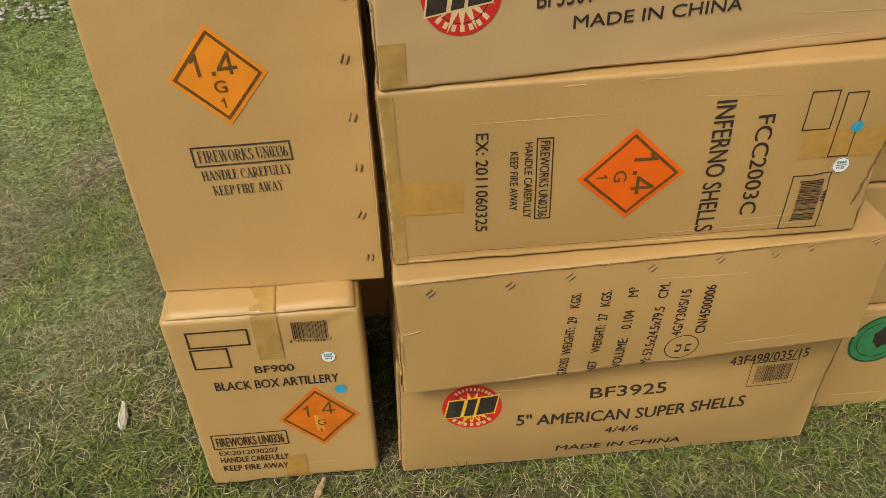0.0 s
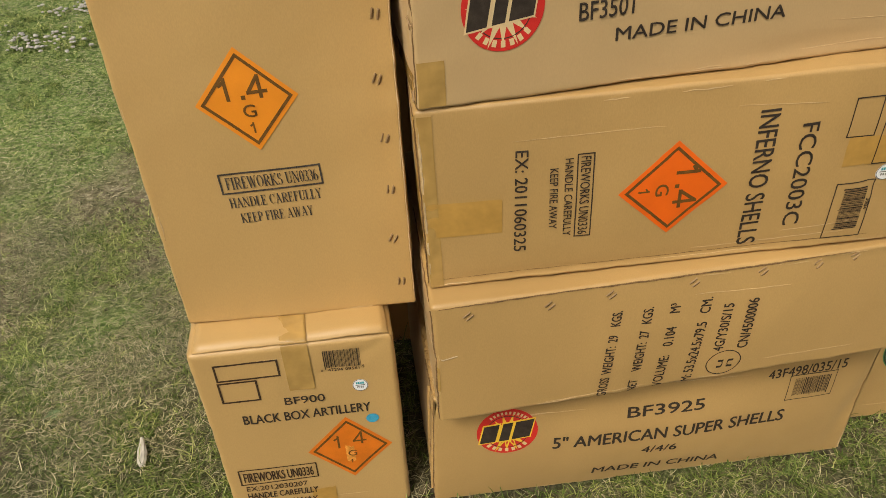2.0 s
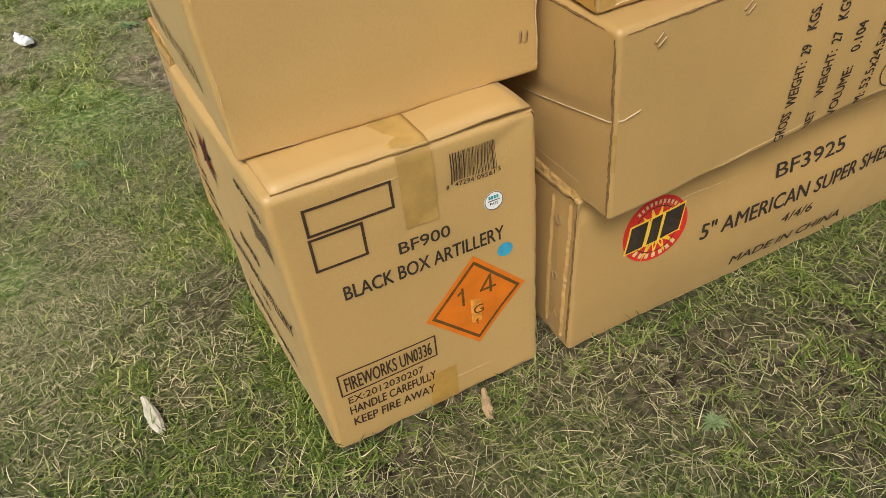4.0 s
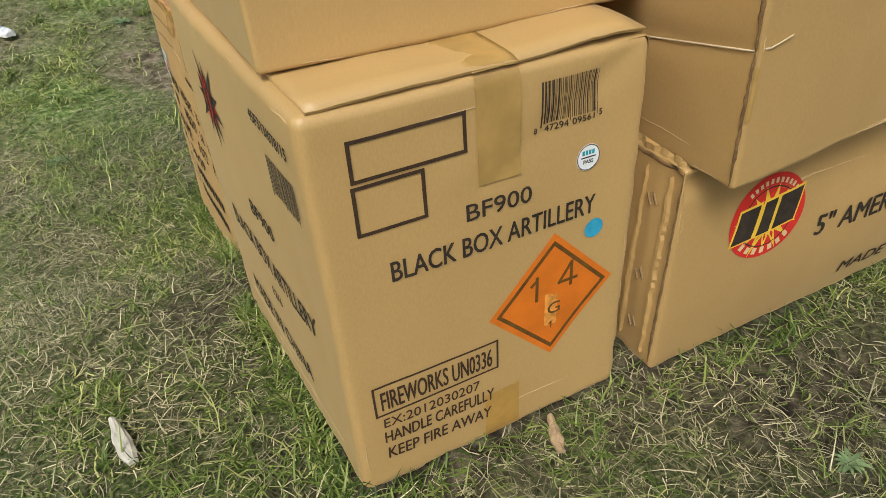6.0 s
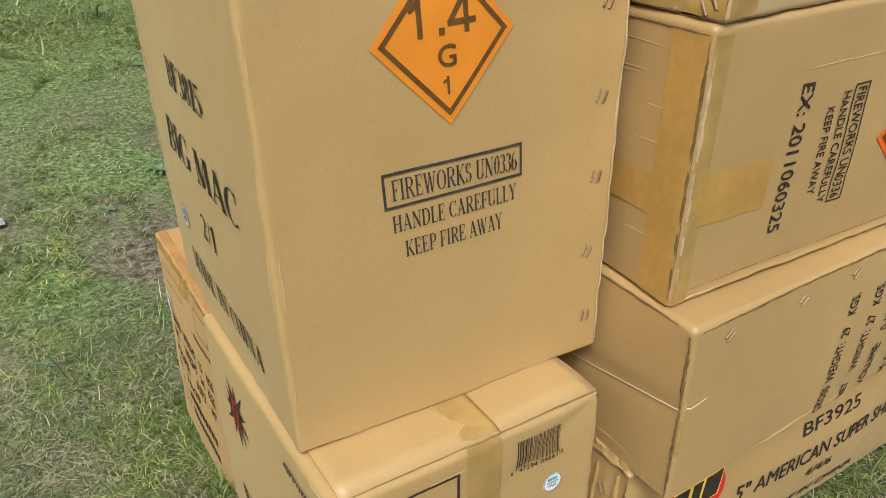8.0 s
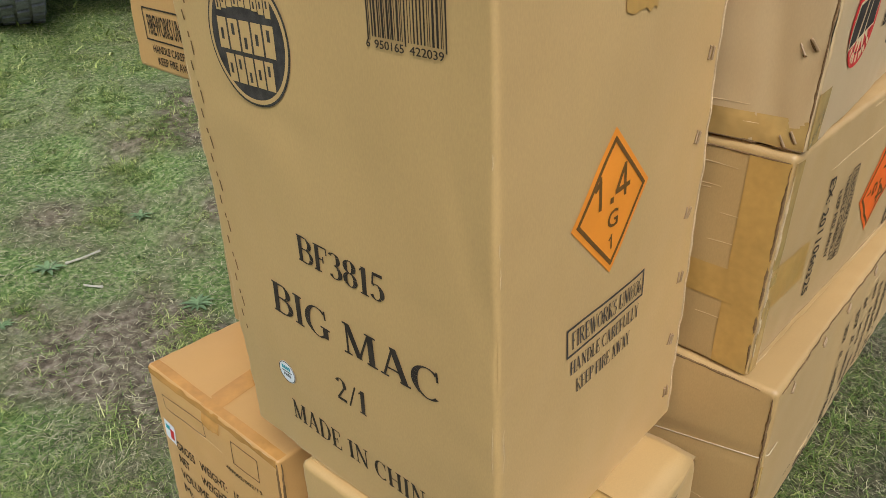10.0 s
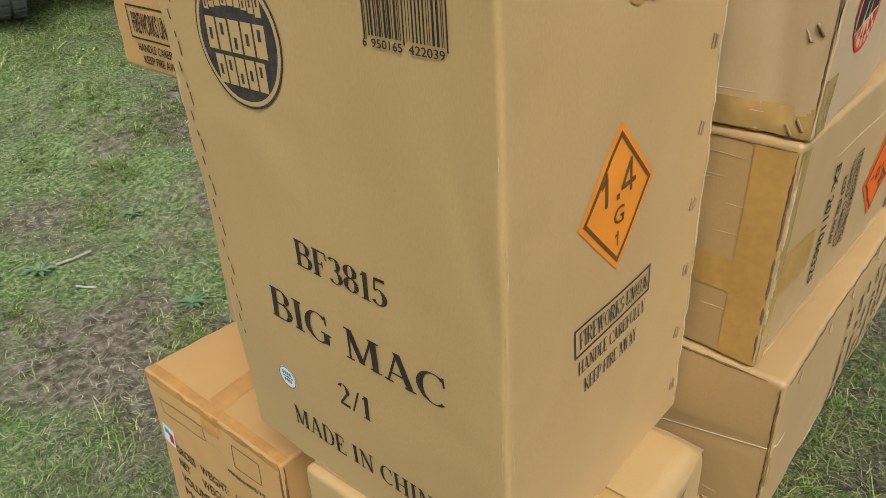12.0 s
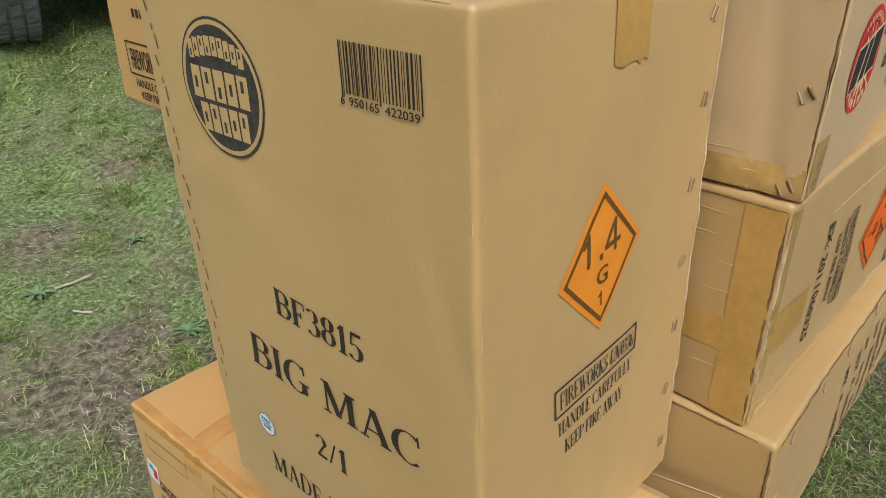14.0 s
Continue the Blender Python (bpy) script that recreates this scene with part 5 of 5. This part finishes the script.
def drift(x, y, f, s):
    """Slow waves that decide where the lawn is green, dry or bare."""
    return 0.5 + 0.25 * (np.sin(x * f * 1.0 + s) * np.cos(y * f * 1.3 + 2 * s) + np.sin((x + y) * f * 0.7 + 3 * s) * np.sin((x - 0.6 * y) * f * 1.7 + s)
                         + 0.6 * np.sin(x * f * 3.1 + y * f * 2.3 + s) * np.sin(y * f * 3.7 - x * f * 1.1))


def blades(name, label, count, area, rng, length, width, lie, material, keep, clump=0, soft=0.25):
    """Many narrow bent blades as one mesh. lie: the usual slope from the ground, in radians."""
    x0, x1, y0, y1 = area
    n0 = int(count * 2.5)
    if clump:
        m = max(1, n0 // clump)
        cx, cy = rng.uniform(x0, x1, m), rng.uniform(y0, y1, m)
        idx = rng.integers(0, m, n0)
        x, y = cx[idx] + rng.normal(0, 0.011, n0), cy[idx] + rng.normal(0, 0.011, n0)
    else:
        x, y = rng.uniform(x0, x1, n0), rng.uniform(y0, y1, n0)
    edge = np.minimum(np.minimum(x - x0, x1 - x), np.minimum(y - y0, y1 - y))
    ok = rng.random(n0) < keep(x, y) * np.clip(edge / soft, 0, 1)
    for a, b, c, d in FOOT:
        ok &= ~((x > a) & (x < b) & (y > c) & (y < d))
    x, y = x[ok][:count], y[ok][:count]
    n = len(x)
    ln = length * rng.lognormal(0, 0.35, n)
    wd = width * rng.uniform(0.6, 1.3, n)
    az = rng.uniform(0, 2 * np.pi, n)
    el = np.clip(rng.normal(lie[0], lie[1], n), 0.05, 1.45)
    bend = rng.uniform(0.2, 1.0, n)
    side = rng.normal(0, 0.5, n)
    z = lawn(x, y)
    V = np.zeros((n, 7, 3))
    base = np.stack([x, y, z], -1)
    pos, ang, dirn = base.copy(), el.copy(), az.copy()
    for k in range(4):
        hx, hy = np.cos(dirn), np.sin(dirn)
        px_, py_ = -hy, hx
        w = wd * (1.0, 0.9, 0.62, 0.0)[k] / 2
        if k < 3:
            V[:, 2 * k] = pos + np.stack([px_ * w, py_ * w, 0 * w], -1)
            V[:, 2 * k + 1] = pos - np.stack([px_ * w, py_ * w, 0 * w], -1)
        else:
            V[:, 6] = pos
        step = ln / 3
        pos = pos + np.stack([hx * np.cos(ang) * step, hy * np.cos(ang) * step, np.sin(ang) * step], -1)
        ang = ang - bend * 0.6
        dirn = dirn + side * 0.5
    V[:, :, 2] = np.maximum(V[:, :, 2], z[:, None] + 0.0015 + 0.006 * rng.random(n)[:, None])
    b = (np.arange(n) * 7)[:, None]
    loops = np.concatenate([b + np.array([0, 1, 3, 2]), b + np.array([2, 3, 5, 4]), b + np.array([4, 5, 6])], 1).reshape(-1)
    sizes = np.tile([4, 4, 3], n)
    me = bpy.data.meshes.new(name)
    me.vertices.add(n * 7)
    me.vertices.foreach_set("co", V.reshape(-1))
    me.loops.add(len(loops))
    me.loops.foreach_set("vertex_index", loops.astype(np.int32))
    me.polygons.add(len(sizes))
    me.polygons.foreach_set("loop_start", np.concatenate([[0], np.cumsum(sizes)[:-1]]).astype(np.int32))
    me.update(calc_edges=True)
    me.validate()
    me.materials.append(material)
    return tagged(new(name, me), label, "grass", "", "stuff")


rng = np.random.default_rng(7)


def lush(x, y):
    return np.clip((drift(x, y, 5.0, 1.2) - 0.40) * 3.2, 0.10, 1.0)


def dry(x, y):
    return np.clip(1.15 - (drift(x, y, 5.0, 1.2) - 0.35) * 1.3, 0.25, 1.0) * np.clip((drift(x, y, 3.4, 4.0) - 0.12) * 4, 0.25, 1)


def pale(x, y):
    """The strip beside the cartons, its stronger light put into paler straw."""
    return (1 - ease(-0.55, -0.2, x + 0.12 * np.sin(5 * y))) * ease(1.2, 1.65, y + 0.1 * np.sin(7 * x))


def green_far(x, y):
    patchy = 0.5 * drift(x, y, 2.6, 2.2) + 0.5 * drift(x, y, 9.0, 0.7)
    return np.clip((patchy - 0.49) * 5.0 + np.clip((y - 3.2) * 0.6, 0, 1), 0.04, 1.0)


near, mid, far, wide = (-1.85, 1.75, 0.1, 2.45), (-3.0, 2.0, 2.15, 4.8), (-5.4, 4.4, 4.4, 11.4), (-13.0, 13.0, -9.0, 16.0)
blades("grass", "short green grass blades in tufts", 52000, near, rng, 0.027, 0.0019, (0.65, 0.35), m_grass, lush, 18)
blades("grass", "sparse green grass blades", 18000, near, rng, 0.024, 0.0017, (0.5, 0.3), m_grass, lambda x, y: 0.6 + 0 * x)
blades("dry_grass", "flattened straw of a shaded tone", 70000, near, rng, 0.028, 0.0012, (0.16, 0.2), m_straw_shaded, lambda x, y: dry(x, y) * (1 - 0.85 * pale(x, y)))
blades("dry_grass", "flattened pale straw-coloured grass", 42000, (-1.85, 0.2, 0.7, 2.45), rng, 0.028, 0.0013, (0.16, 0.2), m_straw, lambda x, y: dry(x, y) * (0.08 + 0.92 * pale(x, y)))
blades("dry_grass", "upright dry straw-coloured grass", 26000, near, rng, 0.029, 0.0014, (0.42, 0.3), m_straw, dry)
blades("grass", "bright green tufts in the pale strip", 16000, (-1.85, 0.2, 1.2, 2.5), rng, 0.026, 0.0019, (0.6, 0.35), m_grass_lit, lambda x, y: lush(x, y) * pale(x, y), 16)
blades("grass", "deep green grass tufts further back", 34000, mid, rng, 0.028, 0.0024, (0.7, 0.3), m_grass, green_far, 26)
blades("grass", "green grass tufts further back", 66000, mid, rng, 0.026, 0.0022, (0.6, 0.35), m_grass_lit, green_far, 14)
blades("dry_grass", "dry grass further back", 60000, mid, rng, 0.028, 0.0018, (0.15, 0.2), m_straw, lambda x, y: 1.05 - 0.75 * green_far(x, y))
rise = (-2.6, 2.4, 4.1, 7.6)
blades("grass", "fine green grass on the rise", 88000, rise, rng, 0.030, 0.0032, (0.5, 0.3), m_grass_lit, lambda x, y: 0.35 + 0.65 * green_far(x, y))
blades("dry_grass", "fine dry grass on the rise", 45000, rise, rng, 0.030, 0.0026, (0.2, 0.25), m_straw, lambda x, y: 1.0 - 0.6 * drift(x, y, 6.0, 3.0))
blades("grass", "green grass on the rise", 40000, far, rng, 0.045, 0.005, (0.6, 0.35), m_grass_lit, lambda x, y: 0.8 + 0 * x)
blades("dry_grass", "dry grass on the rise", 15000, far, rng, 0.045, 0.004, (0.2, 0.25), m_straw, lambda x, y: 0.6 + 0 * x)
blades("grass", "green grass all round", 30000, wide, rng, 0.08, 0.012, (0.5, 0.35), m_grass_lit, lambda x, y: 0.9 * (1 - ease(-2.2, -1.2, x) * (1 - ease(1.2, 2.0, x)) * ease(-0.4, 0.3, y) * (1 - ease(3.8, 4.6, y))), 0, 3.0)
# blades that lean on the foot of the cartons
fringe = [(-0.36, 0.06, 0.955, 1.0), (0.06, 1.02, 0.93, 0.985), (-0.345, -0.302, 0.99, 1.4), (0.95, 1.45, 1.03, 1.075), (-0.335, -0.294, 1.5, 1.95)]
for k, area in enumerate(fringe):
    blades("grass", "grass blades along the foot of a carton", (200, 420, 650, 380, 450)[k], area, rng, 0.028, 0.0024, (0.9, 0.3), m_grass, lambda x, y: 0.9 + 0 * x, 6, 0.004)
